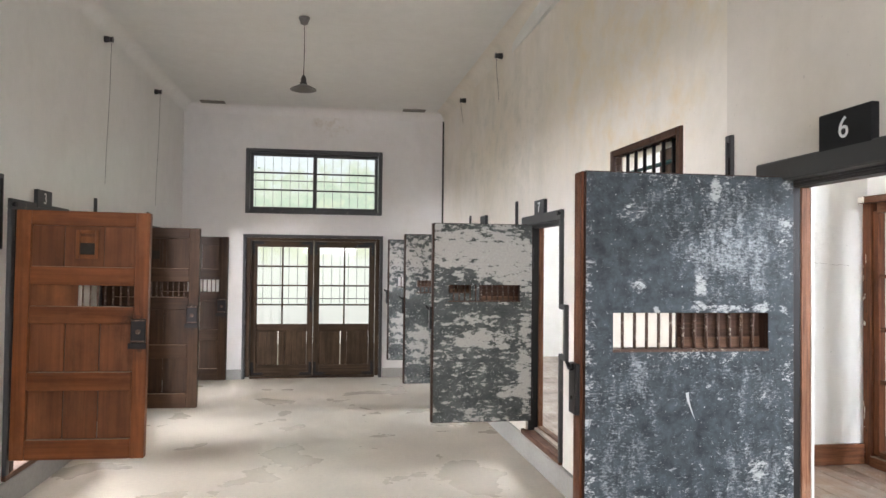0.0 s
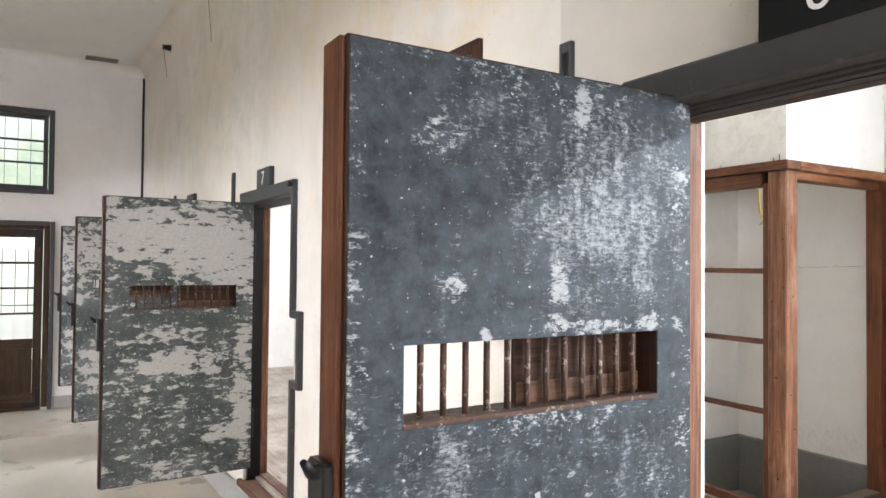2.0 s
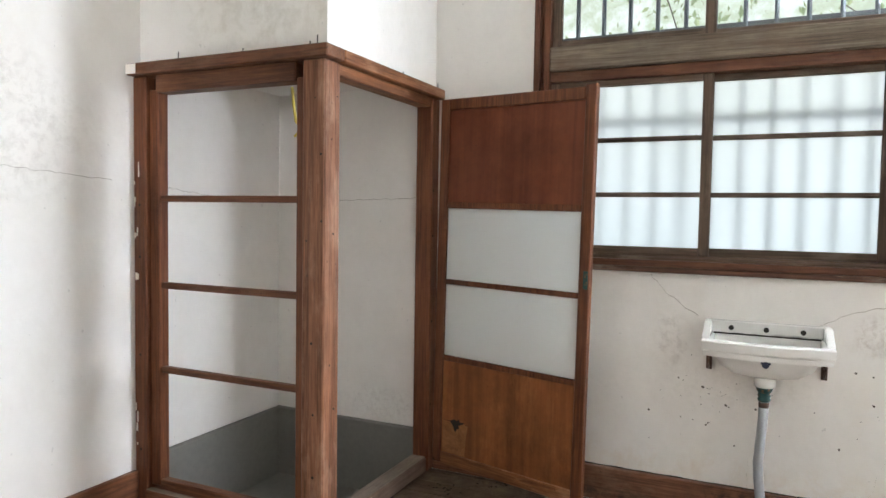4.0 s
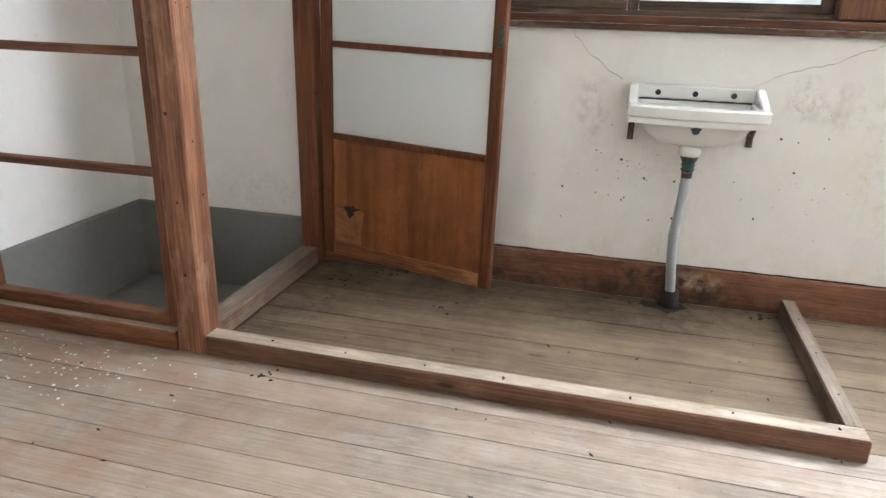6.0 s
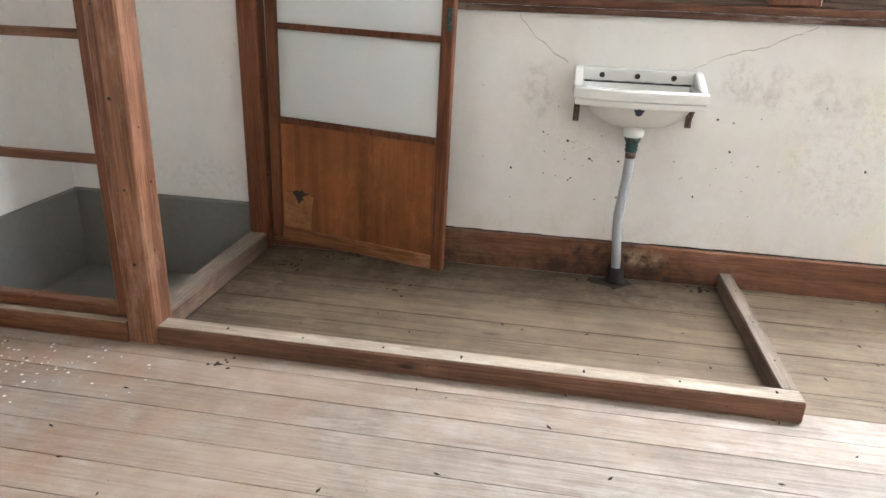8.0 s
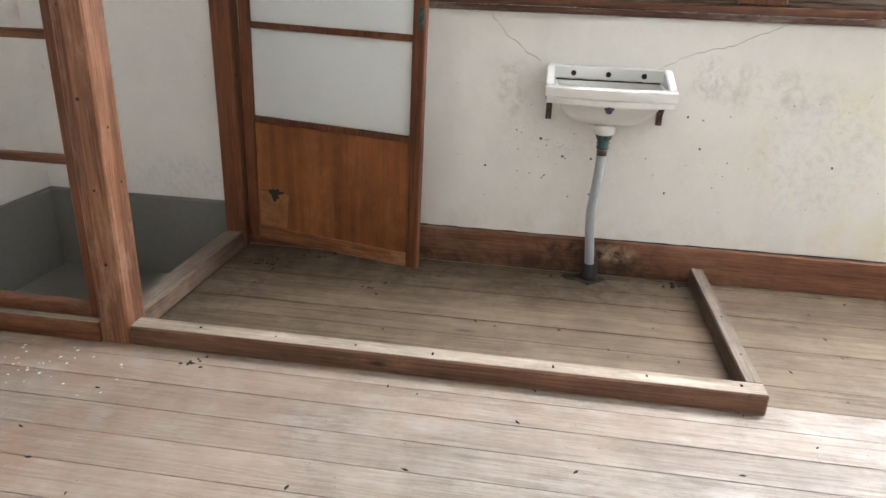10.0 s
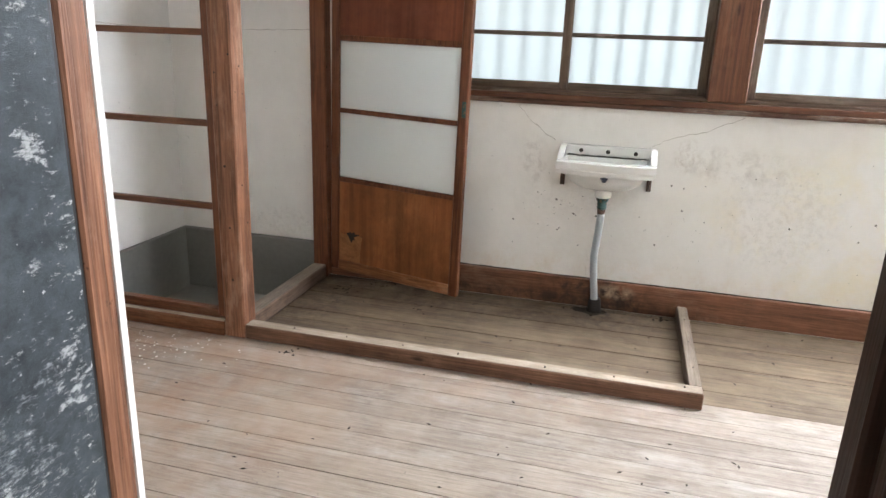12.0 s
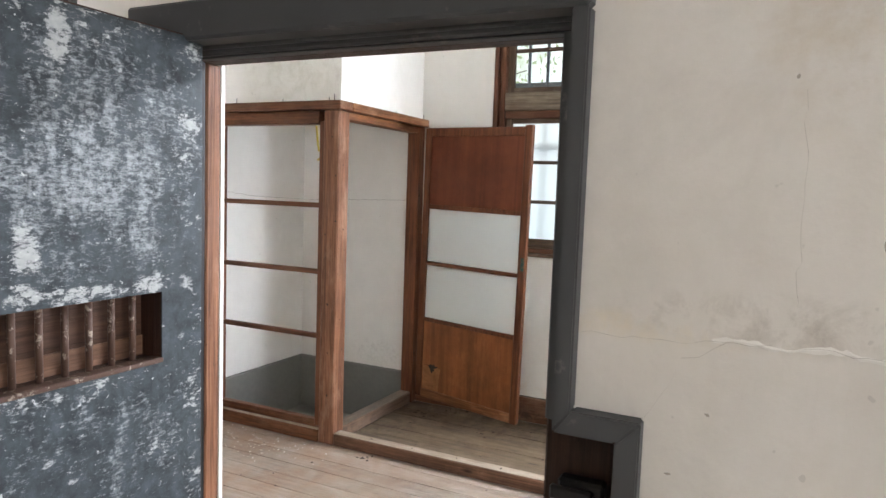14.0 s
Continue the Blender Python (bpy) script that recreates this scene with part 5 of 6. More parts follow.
# ---- cell: windows ----
def outer_window(name, y0, y1, label, parent_x, mid):
    """Two pairs of sliding sashes over and under a weathered beam; sashes stand in the wall's thickness."""
    w = thing(name, (parent_x, 0, 0), label, "window", kind="structure")
    z0, z1 = 1.335, 3.38
    part("jamb", joined(box(0.0, y1 - 0.055, 1.40, 0.10, y1 - 0.024, z1, 0.004), box(0.02, y1 - 0.0235, 1.40, 0.10, y1 - 0.008, z1, 0.002), box(-0.014, y1 - 0.0075, 1.40, 0.06, y1 + 0.02, z1, 0.004)), M_REDFRAME, w, "reddish wooden jamb")
    part("jamb", joined(box(-0.02, y0 + 0.03, 1.40, 0.10, y0 + 0.075, z1, 0.004), box(-0.012, y0 - 0.03, 1.40, 0.06, y0 + 0.0295, z1, 0.004)), M_REDFRAME, w, "reddish wooden jamb")
    part("head", box(-0.02, y0 - 0.03, z1, 0.12, y1 + 0.03, z1 + 0.06, 0.004), M_REDFRAME_Y, w)
    part("window_sill", box(-0.02, y0 - 0.03, z0 + 0.0285, 0.10, y1 + 0.03, z0 + 0.058, 0.004), M_REDFRAME_Y, w, "reddish wooden sill")
    part("sill_apron", box(-0.034, y0 - 0.05, z0 + 0.004, 0.0, y1 + 0.04, z0 + 0.028, 0.004), M_APRON, w, "worn wooden apron moulding under the sill")
    part("sash_track", joined(box(0.02, y0 - 0.02, z0 + 0.0585, 0.045, y1 + 0.02, z0 + 0.072, 0.002), box(0.05, y0 - 0.02, z0 + 0.0585, 0.16, y1 + 0.02, z0 + 0.08, 0.003)), M_SASH_Y, w, "dark weathered sash track")
    part("centre_post", box(-0.015, mid - 0.09, z0 + 0.0625, 0.15, mid + 0.09, z1, 0.006), M_REDFRAME, w, "stout reddish wooden post")
    for a, b in ((y0 + 0.075, mid - 0.09), (mid + 0.09, y1 - 0.055)):
        part("beam", box(0.0, a, 2.275, 0.15, b, 2.39, 0.006), M_BEAM, w, "weathered grey wooden beam")
        part("under_beam", box(0.02, a, 2.225, 0.15, b, 2.2745, 0.004), M_REDFRAME_Y, w, "reddish wooden head rail")
        c = (a + b) / 2
        for low, high, cuts, pane in ((1.415, 2.225, (1.69, 1.945), M_FROST), (2.39, 3.38, (2.66, 2.93, 3.18), M_CLEAR)):
            for s0, s1, x in ((c - 0.022, b, 0.045), (a, c + 0.022, 0.085)):
                sash = part("sash", joined(box(x, s0, low, x + 0.03, s0 + 0.044, high, 0.003), box(x, s1 - 0.044, low, x + 0.03, s1, high, 0.003)), M_SASH_Z, w, "weathered wooden sash")
                zs = [low + 0.035, *cuts, high - 0.03]
                part("rail", box(x, s0 + 0.0445, low, x + 0.03, s1 - 0.0445, low + 0.035, 0.003), M_SASH_Y, sash)
                part("rail", box(x, s0 + 0.0445, high - 0.03, x + 0.03, s1 - 0.0445, high, 0.003), M_SASH_Y, sash)
                for z in cuts:
                    part("muntin", box(x + 0.003, s0 + 0.0445, z - 0.011, x + 0.027, s1 - 0.0445, z + 0.011, 0.002), M_SASH_Y, sash)
                for p, q in zip(zs, zs[1:]):
                    part("pane", box(x + 0.013, s0 + 0.044, p, x + 0.017, s1 - 0.044, q), pane, sash).visible_shadow = False
    return w


outer_window("window_2", WIN6[0], WIN6[1], "wide wooden sliding window, frosted below and clear above", CX, 1.88)
outer_window("window_3", WIN7[0], WIN7[1], "wide wooden sliding window, frosted below and clear above", CX, 7.375)
iron_grille("window_grille", (CX + 0.245, 0, 0), "y", WIN6[0], WIN6[1], 1.33, 3.38, 0.13, (2.05, 2.47, 2.88, 3.28), "grey iron bars outside the cell window", 0.011)
iron_grille("window_grille", (CX + 0.245, 0, 0), "y", WIN7[0], WIN7[1], 1.33, 3.38, 0.13, (2.05, 2.47, 2.88, 3.28), "grey iron bars outside the cell window", 0.011)

# ---- cell: closet ----
PX, PY = 4.0, 3.965
cl = thing("closet_partition", (0, 0, FLOOR), "reddish wooden closet framing with open lattice front", "partition")
H = 2.17 - FLOOR
part("post", box(PX, PY, 0, PX + 0.105, PY + 0.105, H, 0.006), M_CEDAR, cl, "stout reddish corner post with worn edges")
part("post_strip", box(PX + 0.02, PY + 0.1055, 0.09, PX + 0.085, PY + 0.148, H - 0.06, 0.004), M_LINING, cl)
part("wall_post", box(PX + 0.01, 4.915, 0, PX + 0.10, CN - 0.002, H, 0.005), M_LINING, cl)
part("wall_post_strip", box(PX + 0.03, 4.86, 0.09, PX + 0.085, 4.9145, H - 0.06, 0.004), M_LINING, cl)
part("back_post", box(4.945, PY + 0.005, 0, CX - 0.002, PY + 0.095, H, 0.005), M_LINING, cl)
part("head", box(PX + 0.012, PY + 0.1485, H - 0.075, PX + 0.092, 4.8595, H, 0.004), M_CEDAR_Y, cl)
part("head", box(PX + 0.1055, PY + 0.012, H - 0.045, 4.9445, PY + 0.092, H, 0.004), M_CEDAR_X, cl)
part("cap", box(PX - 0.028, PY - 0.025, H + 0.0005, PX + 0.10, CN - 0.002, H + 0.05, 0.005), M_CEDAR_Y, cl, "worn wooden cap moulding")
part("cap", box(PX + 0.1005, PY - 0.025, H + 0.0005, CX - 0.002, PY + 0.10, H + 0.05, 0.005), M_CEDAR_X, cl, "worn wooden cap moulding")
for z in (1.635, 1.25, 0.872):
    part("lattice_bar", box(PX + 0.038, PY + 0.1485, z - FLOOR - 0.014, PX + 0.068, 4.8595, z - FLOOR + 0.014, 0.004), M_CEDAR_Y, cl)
part("bottom_rail", box(PX + 0.03, PY + 0.1485, 0.075, PX + 0.075, 4.8595, 0.12, 0.004), M_CEDAR_Y, cl)
part("sill", box(PX - 0.006, PY + 0.1055, 0, PX + 0.105, 4.9145, 0.0745, 0.005), M_CEDAR_Y, cl, "low reddish wooden sill")
part("threshold", box(PX + 0.1055, PY + 0.012, 0, 4.9445, PY + 0.098, 0.076, 0.005), M_CURB_X, cl, "worn wooden threshold")
part("worn_top", box(PX + 0.108, PY + 0.017, 0.0762, 4.942, PY + 0.093, 0.0785, 0.0008), M_WORN_X, cl, "pale trodden top of the threshold")
part("worn_top", box(PX - 0.003, PY + 0.108, 0.0747, PX + 0.028, 4.912, 0.0762, 0.0006), M_WORN_Y, cl, "pale trodden top of the sill")
solid("wall_chase", joined(wall_mesh("y", PX + 0.055, PX + 0.12, PY + 0.03, CN, 2.222, CZ), wall_mesh("x", PY + 0.03, PY + 0.10, PX + 0.1205, CX, 2.222, CZ)), M_WALL_CELL,
      "white plaster bulkhead above the closet", "wall", kind="structure")
solid("ceiling_closet", box(PX + 0.1205, PY + 0.1005, 2.25, CX, CN, 2.30), M_CEIL, "plain closet ceiling", "ceiling", kind="structure")

rn = random.Random(41)
for z in (0.25, 0.52, 0.78, 1.06, 1.22, 1.31, 1.58, 1.80):
    y = PY + rn.choice((0.02, 0.05, 0.085)) + rn.uniform(-0.008, 0.008)
    h = z + rn.uniform(-0.04, 0.04)
    part("nail_hole", cyl((PX - 0.0012, y, h), (PX + 0.004, y, h), rn.uniform(0.003, 0.006), n=8), M_DIRT_SHADE, cl, "dark nail hole")
    x = PX + rn.uniform(0.02, 0.085)
    h = z + rn.uniform(-0.1, 0.1)
    part("nail_hole", cyl((x, PY - 0.0012, h), (x, PY + 0.004, h), rn.uniform(0.0025, 0.005), n=8), M_DIRT_SHADE, cl, "dark nail hole")
for z in (0.35, 0.78, 1.22, 1.45):
    part("nail_hole", cyl((4.965, PY + 0.0038, z), (4.965, PY + 0.01, z), 0.007, n=8), M_DIRT_SHADE, cl, "dark nail hole")
    part("nail_hole", cyl((PX + 0.0088, 4.955, z - 0.1), (PX + 0.014, 4.955, z - 0.1), 0.006, n=8), M_DIRT_SHADE, cl, "dark nail hole")
for x, y, h in ((PX - 0.01, PY + 0.03, 0.035), (PX + 0.005, PY + 0.075, 0.02), (PX - 0.012, 4.70, 0.03), (PX - 0.015, 4.35, 0.015), (4.98, PY - 0.005, 0.03), (4.6, PY - 0.01, 0.012)):
    part("nail", cyl((x, y, H + 0.048), (x + 0.004, y + 0.002, H + 0.05 + h), 0.0022, n=6), M_IRON, cl, "bent iron nail")
for i in range(16):
    z = rn.choice((0.12, 0.3, 0.42, 1.0, 1.2, 1.38, 1.48)) + rn.uniform(-0.05, 0.05)
    y, h, w2 = rn.uniform(4.955, 4.985), rn.uniform(0.008, 0.05), rn.uniform(0.002, 0.006)
    part("plaster_crust", box(PX + 0.0065, y - w2, z, PX + 0.0095, y + w2, z + h, 0.001), M_CHIP, cl, "crust of white plaster")
part("plaster_crust", box(PX - 0.031, 4.93, H + 0.004, PX - 0.0285, 4.99, H + 0.046, 0.001), M_CHIP, cl, "crust of white plaster")

tub = thing("concrete_trough", (0, 0, 0), "grey concrete-lined floor trough in the closet", "trough")
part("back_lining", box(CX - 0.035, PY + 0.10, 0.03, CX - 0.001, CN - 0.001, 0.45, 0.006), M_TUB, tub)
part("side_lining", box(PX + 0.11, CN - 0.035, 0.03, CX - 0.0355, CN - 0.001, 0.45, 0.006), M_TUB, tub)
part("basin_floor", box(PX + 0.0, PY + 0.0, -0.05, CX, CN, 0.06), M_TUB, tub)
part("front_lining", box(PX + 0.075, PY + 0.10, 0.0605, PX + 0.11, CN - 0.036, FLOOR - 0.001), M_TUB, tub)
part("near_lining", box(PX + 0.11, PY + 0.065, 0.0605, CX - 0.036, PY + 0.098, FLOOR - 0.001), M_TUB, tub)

tp = thing("hanging_tape", (PX + 0.12, 4.16, 2.095), "strip of yellow tape hanging from the closet head", "tape")
part("strip", tube([(0, 0.0, 0), (0.0, 0.006, -0.06), (0.01, -0.004, -0.13), (0.01, 0.012, -0.17)], 0.007, 4), M_TAPE, tp)
part("strip", tube([(0.0, 0.05, 0), (0.004, 0.044, -0.08), (0.01, 0.038, -0.14), (0.012, 0.015, -0.175), (0.01, 0.045, -0.20)], 0.006, 4), M_TAPE, tp)

# closet door, swung open and sagging
ang = math.degrees(math.atan2(-0.82, -0.19))
PD = pose(4.985, 3.955, 0.30, 0, 0, ang) @ pose(0, 0, 0, 0, 0.9, 0)
pd = thing("closet_door", PD, "open sagging wooden closet door with two frosted panes", "door")
w, hh, t = 0.845, 1.86, 0.034
part("stile", box(0, -t / 2, 0.012, 0.052, t / 2, hh, 0.004), M_LINING, pd)
part("stile", box(w - 0.052, -t / 2, 0.008, w, t / 2, hh + 0.01, 0.004), M_LINING, pd)
for z0, z1 in ((0.010, 0.07), (0.545, 0.572), (0.935, 0.96), (1.318, 1.348), (hh - 0.055, hh)):
    part("rail", box(0.0525, -t / 2 + 0.001, z0, w - 0.0525, t / 2 - 0.001, z1, 0.003), M_CEDAR_X if z0 < 0.1 else M_LINING, pd)
part("panel", box(0.0525, -0.006, 0.07, w - 0.0525, 0.006, 0.545), M_PANEL, pd, "orange-brown veneer panel, torn")
part("panel", box(0.0525, -0.006, 1.348, w - 0.0525, 0.006, hh - 0.055), M_PANEL_DARK, pd, "dark red-brown veneer panel")
for z0, z1 in ((0.572, 0.935), (0.96, 1.318)):
    part("pane", box(0.0525, -0.002, z0, w - 0.0525, 0.002, z1), M_FROST_DOOR, pd, "frosted glass pane")
part("torn_veneer", prism([(0.060, 0.075), (0.20, 0.075), (0.204, 0.15), (0.215, 0.232), (0.19, 0.241), (0.17, 0.238), (0.15, 0.222), (0.128, 0.228), (0.115, 0.236), (0.09, 0.229), (0.062, 0.236)], 0.0, 0.0012), M_TORN, pd, "pale torn veneer patch").matrix_local = pose(0, -0.0066, 0, 90, 0, 0)
part("hole", joined(prism([(0.105, 0.240), (0.122, 0.222), (0.134, 0.196), (0.143, 0.189), (0.149, 0.203), (0.166, 0.212), (0.158, 0.224), (0.186, 0.236), (0.196, 0.246), (0.170, 0.243), (0.160, 0.256), (0.146, 0.247), (0.132, 0.252)], 0.0, 0.0008),
                    prism([(0.060, 0.238), (0.105, 0.2415), (0.104, 0.2385)], 0.0, 0.0008), prism([(0.19, 0.238), (0.218, 0.236), (0.217, 0.2335)], 0.0, 0.0008)), M_DIRT_SHADE, pd, "dark ragged hole").matrix_local = pose(0, -0.0082, 0, 90, 0, 0)
part("catch", box(w - 0.028, -t / 2 - 0.003, 0.98, w - 0.006, -t / 2 - 0.0002, 1.06, 0.001), M_BRASS, pd, "green corroded catch plate")

# ---- cell: washbasin ----
SY = 2.415
sk = thing("washbasin", (CX, SY, 0), "white porcelain wall washbasin, stained and unused", "sink")


def basin_outline(hw, d0, d1, bow, n=10):
    pts = [(-0.002 - d0, -hw)]
    for i in range(n + 1):
        a = -1 + 2 * i / n
        pts.append((-(d1 + bow * (1 - a * a)), a * hw * 0.97))
    pts.append((-0.002 - d0, hw))
    return pts


def ring_prism(outer, inner, z0, z1):
    """A rim: the band between two outlines of equal count, raised from z0 to z1."""
    bm = bmesh.new()
    n = len(outer)
    rows = [[bm.verts.new((x, y, z)) for x, y in o] for o, z in ((outer, z0), (outer, z1 - 0.006), ([(x * 0.985, y * 0.985) for x, y in outer], z1), ([(x * 1.015 - 0.0, y * 1.015) for x, y in inner], z1), (inner, z1 - 0.006), (inner, z0))]
    for a, b in zip(rows, rows[1:] + rows[:1]):
        for i in range(n):
            bm.faces.new((a[i], a[(i + 1) % n], b[(i + 1) % n], b[i]))
    bmesh.ops.recalc_face_normals(bm, faces=bm.faces[:])
    return bm


outer = basin_outline(0.25, 0.0, 0.245, 0.03)
inner = [(-0.045 + (x + 0.045) * 0.80 if x < -0.03 else -0.05, y * 0.80) for x, y in outer]
part("rim", ring_prism(outer, inner, 1.052, 1.090), M_PORCELAIN, sk)
outer2 = [(x * 0.975, y * 0.975) for x, y in outer]
part("apron", ring_prism(outer2, inner, 1.026, 1.0515), M_PORCELAIN, sk)
bowl = bmesh.new()
rows = []
for k, (f, z) in enumerate(((1.0, 1.050), (0.97, 1.02), (0.86, 0.985), (0.60, 0.952), (0.24, 0.939), (0.10, 0.937))):
    cxm = -0.15
    rows.append([bowl.verts.new((cxm + (x - cxm) * f, y * f, z)) for x, y in inner])
for a, b in zip(rows, rows[1:]):
    for i in range(len(a)):
        bowl.faces.new((a[i], a[(i + 1) % len(a)], b[(i + 1) % len(b)], b[i])).smooth = True
bowl.faces.new(rows[-1])
bmesh.ops.recalc_face_normals(bowl, faces=bowl.faces[:])
part("bowl", bowl, M_PORCELAIN, sk, "rounded porcelain bowl")
part("backsplash", joined(box(-0.028, -0.242, 1.0905, -0.002, 0.242, 1.147, 0.006)), M_PORCELAIN, sk)
for s in (-1, 1):
    wing = prism([(-0.0285, 1.0906), (-0.0285, 1.146), (-0.05, 1.144), (-0.12, 1.121), (-0.195, 1.097), (-0.205, 1.0906)], -0.015, 0.015, 0.004)
    wo = part("wing", wing, M_PORCELAIN, sk)
    wo.matrix_local = Matrix.Translation((0, s * 0.228, 0)) @ Matrix(((1, 0, 0, 0), (0, 0, 1, 0), (0, 1, 0, 0), (0, 0, 0, 1)))
for y in (-0.139, 0.0, 0.137):
    part("tap_hole", cyl((-0.0295, y, 1.117), (-0.0282, y, 1.117), 0.011), M_DIRT_SHADE, sk, "dark tap hole")
part("grime_line", tube([(-0.036 - 0.003 * math.sin(i * 2.3), 0.205 - i * 0.0205, 1.0915 + 0.0012 * math.sin(i * 1.7)) for i in range(21)], 0.0048, 5), M_DIRT_SHADE, sk)
part("maker_mark", joined(cyl((-0.236, 0.0, 1.007), (-0.249, 0.0, 1.010), 0.0135), box(-0.252, -0.018, 1.012, -0.240, -0.006, 1.020), box(-0.252, 0.006, 1.012, -0.240, 0.018, 1.020)), M_BLUE, sk, "dark blue round maker's mark")
for s in (-1, 1):
    br = part("bracket", joined(box(-0.15, s * 0.222 - 0.004, 1.016, -0.004, s * 0.222 + 0.004, 1.0255), box(-0.012, s * 0.222 - 0.012, 0.925, -0.004, s * 0.222 + 0.012, 1.0155), cyl((-0.11, s * 0.222, 1.015), (-0.012, s * 0.222, 0.928), 0.004, n=6)), M_RUST, sk, "rusty iron bracket")
part("drain_collar", lathe([(0.0, 0.902), (0.036, 0.902), (0.041, 0.908), (0.041, 0.932), (0.034, 0.941), (0.0, 0.941)]), M_PORCELAIN, sk, "white drain collar").matrix_local = pose(-0.15, 0, 0)
part("coupling", lathe([(0.0, 0.842), (0.021, 0.842), (0.026, 0.852), (0.021, 0.857), (0.026, 0.868), (0.022, 0.875), (0.029, 0.887), (0.034, 0.9015), (0.0, 0.9015)]), M_BRASS, sk, "green corroded brass coupling").matrix_local = pose(-0.15, 0, 0)
part("waste_pipe", tube([(-0.15, 0.0, 0.842), (-0.15, 0.001, 0.80), (-0.149, 0.003, 0.74), (-0.145, 0.009, 0.66), (-0.13, 0.014, 0.58), (-0.112, 0.009, 0.5), (-0.096, 0.0, 0.42), (-0.08, -0.008, 0.34), (-0.07, -0.014, 0.262)], 0.0195, 14), M_PVC, sk, "bent grey plastic waste pipe")
part("rust_ring", lathe([(0.0, 0.818), (0.0202, 0.818), (0.0206, 0.84), (0.0, 0.841)]), M_RUST, sk, "rusty end of the coupling").matrix_local = pose(-0.15, 0, 0)
part("floor_collar", lathe([(0.0, FLOOR + 0.001), (0.045, FLOOR + 0.001), (0.036, FLOOR + 0.02), (0.031, FLOOR + 0.07), (0.0, FLOOR + 0.071)], 16), M_RUBBER, sk, "black tarred collar").matrix_local = pose(-0.07, -0.014, 0)
random.seed(5)
part("tar_stain", prism([(-0.07 + (0.07 + 0.03 * random.random()) * math.cos(a) * 0.8, 0.0 + (0.06 + 0.05 * random.random()) * math.sin(a)) for a in [i * math.tau / 14 for i in range(14)] if -0.07 + 0.10 * math.cos(a) * 0.8 < -0.035], FLOOR + 0.0008, FLOOR + 0.0018), M_DIRT_SHADE, sk, "dark stain round the pipe")

# ---- cell: floor kerb and baseboards ----
kb = thing("floor_kerb", (0, 0, FLOOR), "low wooden kerb framing part of the floor", "kerb")
part("long_timber", box(PX + 0.003, 1.920, 0, PX + 0.075, PY - 0.001, 0.070, 0.005), M_CURB_Y, kb, "long worn timber")
part("short_timber", box(PX + 0.0755, 1.920, 0, CX - 0.032, 1.974, 0.069, 0.005), M_CURB_X, kb, "short worn timber")
part("worn_top", box(PX + 0.007, 1.924, 0.0702, PX + 0.071, PY - 0.004, 0.0725, 0.0008), M_WORN_Y, kb, "pale trodden top of the timber")
part("worn_top", box(PX + 0.076, 1.924, 0.0692, CX - 0.034, 1.970, 0.0715, 0.0008), M_WORN_X, kb, "pale trodden top of the timber")
rk = random.Random(8)
for i in range(7):
    y = 2.02 + i * 0.29 + rk.uniform(-0.05, 0.05)
    part("nail_head", cyl((PX + rk.uniform(0.02, 0.055), y, 0.070), (PX + 0.04, y, 0.0738), 0.0036, n=8), M_DIRT_SHADE, kb, "dark nail head")
for i in range(3):
    x = 4.25 + i * 0.28
    part("nail_head", cyl((x, 1.945, 0.069), (x, 1.945, 0.0728), 0.0036, n=8), M_DIRT_SHADE, kb, "dark nail head")
solid("baseboard", box(CX - 0.03, CS, FLOOR, CX - 0.001, PY + 0.004, FLOOR + 0.158, 0.004), M_BASE_Y, "worn reddish wooden baseboard under the window", "baseboard", kind="structure")
solid("baseboard_north", box(HX + WT, CN - 0.028, FLOOR, PX + 0.008, CN - 0.001, FLOOR + 0.15, 0.004), M_BASE_X, "worn reddish wooden baseboard", "baseboard", kind="structure")
solid("baseboard_west", box(HX + WT + 0.001, 3.03, FLOOR, HX + WT + 0.028, CN - 0.03, FLOOR + 0.15, 0.004), M_BASE_Y, "worn reddish wooden baseboard", "baseboard", kind="structure")
solid("baseboard_far", box(HX + WT - 0.1, CN + 0.145, FLOOR, CX, CN + 0.17, FLOOR + 0.15, 0.004), M_BASE_X, "worn reddish wooden baseboard", "baseboard", kind="structure")


# ---- cracks and marks in the plaster ----
def crack(name, points, width, at, parent=None, seed=1):
    """A thin jagged crack; local x along the wall, z up, lying on the plane y = 0 and standing 1 mm proud towards -y."""
    rnd = random.Random(seed)
    pts = []
    for (x0, z0), (x1, z1) in zip(points, points[1:]):
        n = max(2, int(math.hypot(x1 - x0, z1 - z0) / 0.02))
        for i in range(n):
            f = i / n
            pts.append((x0 + (x1 - x0) * f + rnd.uniform(-0.004, 0.004), z0 + (z1 - z0) * f + rnd.uniform(-0.004, 0.004)))
    pts.append(points[-1])
    bm = bmesh.new()
    last = None
    for i, (x, z) in enumerate(pts):
        w = width * (0.4 + 0.6 * rnd.random())
        pair = [bm.verts.new((x, -0.0012, z - w)), bm.verts.new((x + w * 0.6, -0.0012, z + w))]
        if last:
            bm.faces.new((last[0], pair[0], pair[1], last[1]))
        last = pair
    return solid(name, bm, M_CRACK, "fine crack in the plaster", "crack", at, "structure")


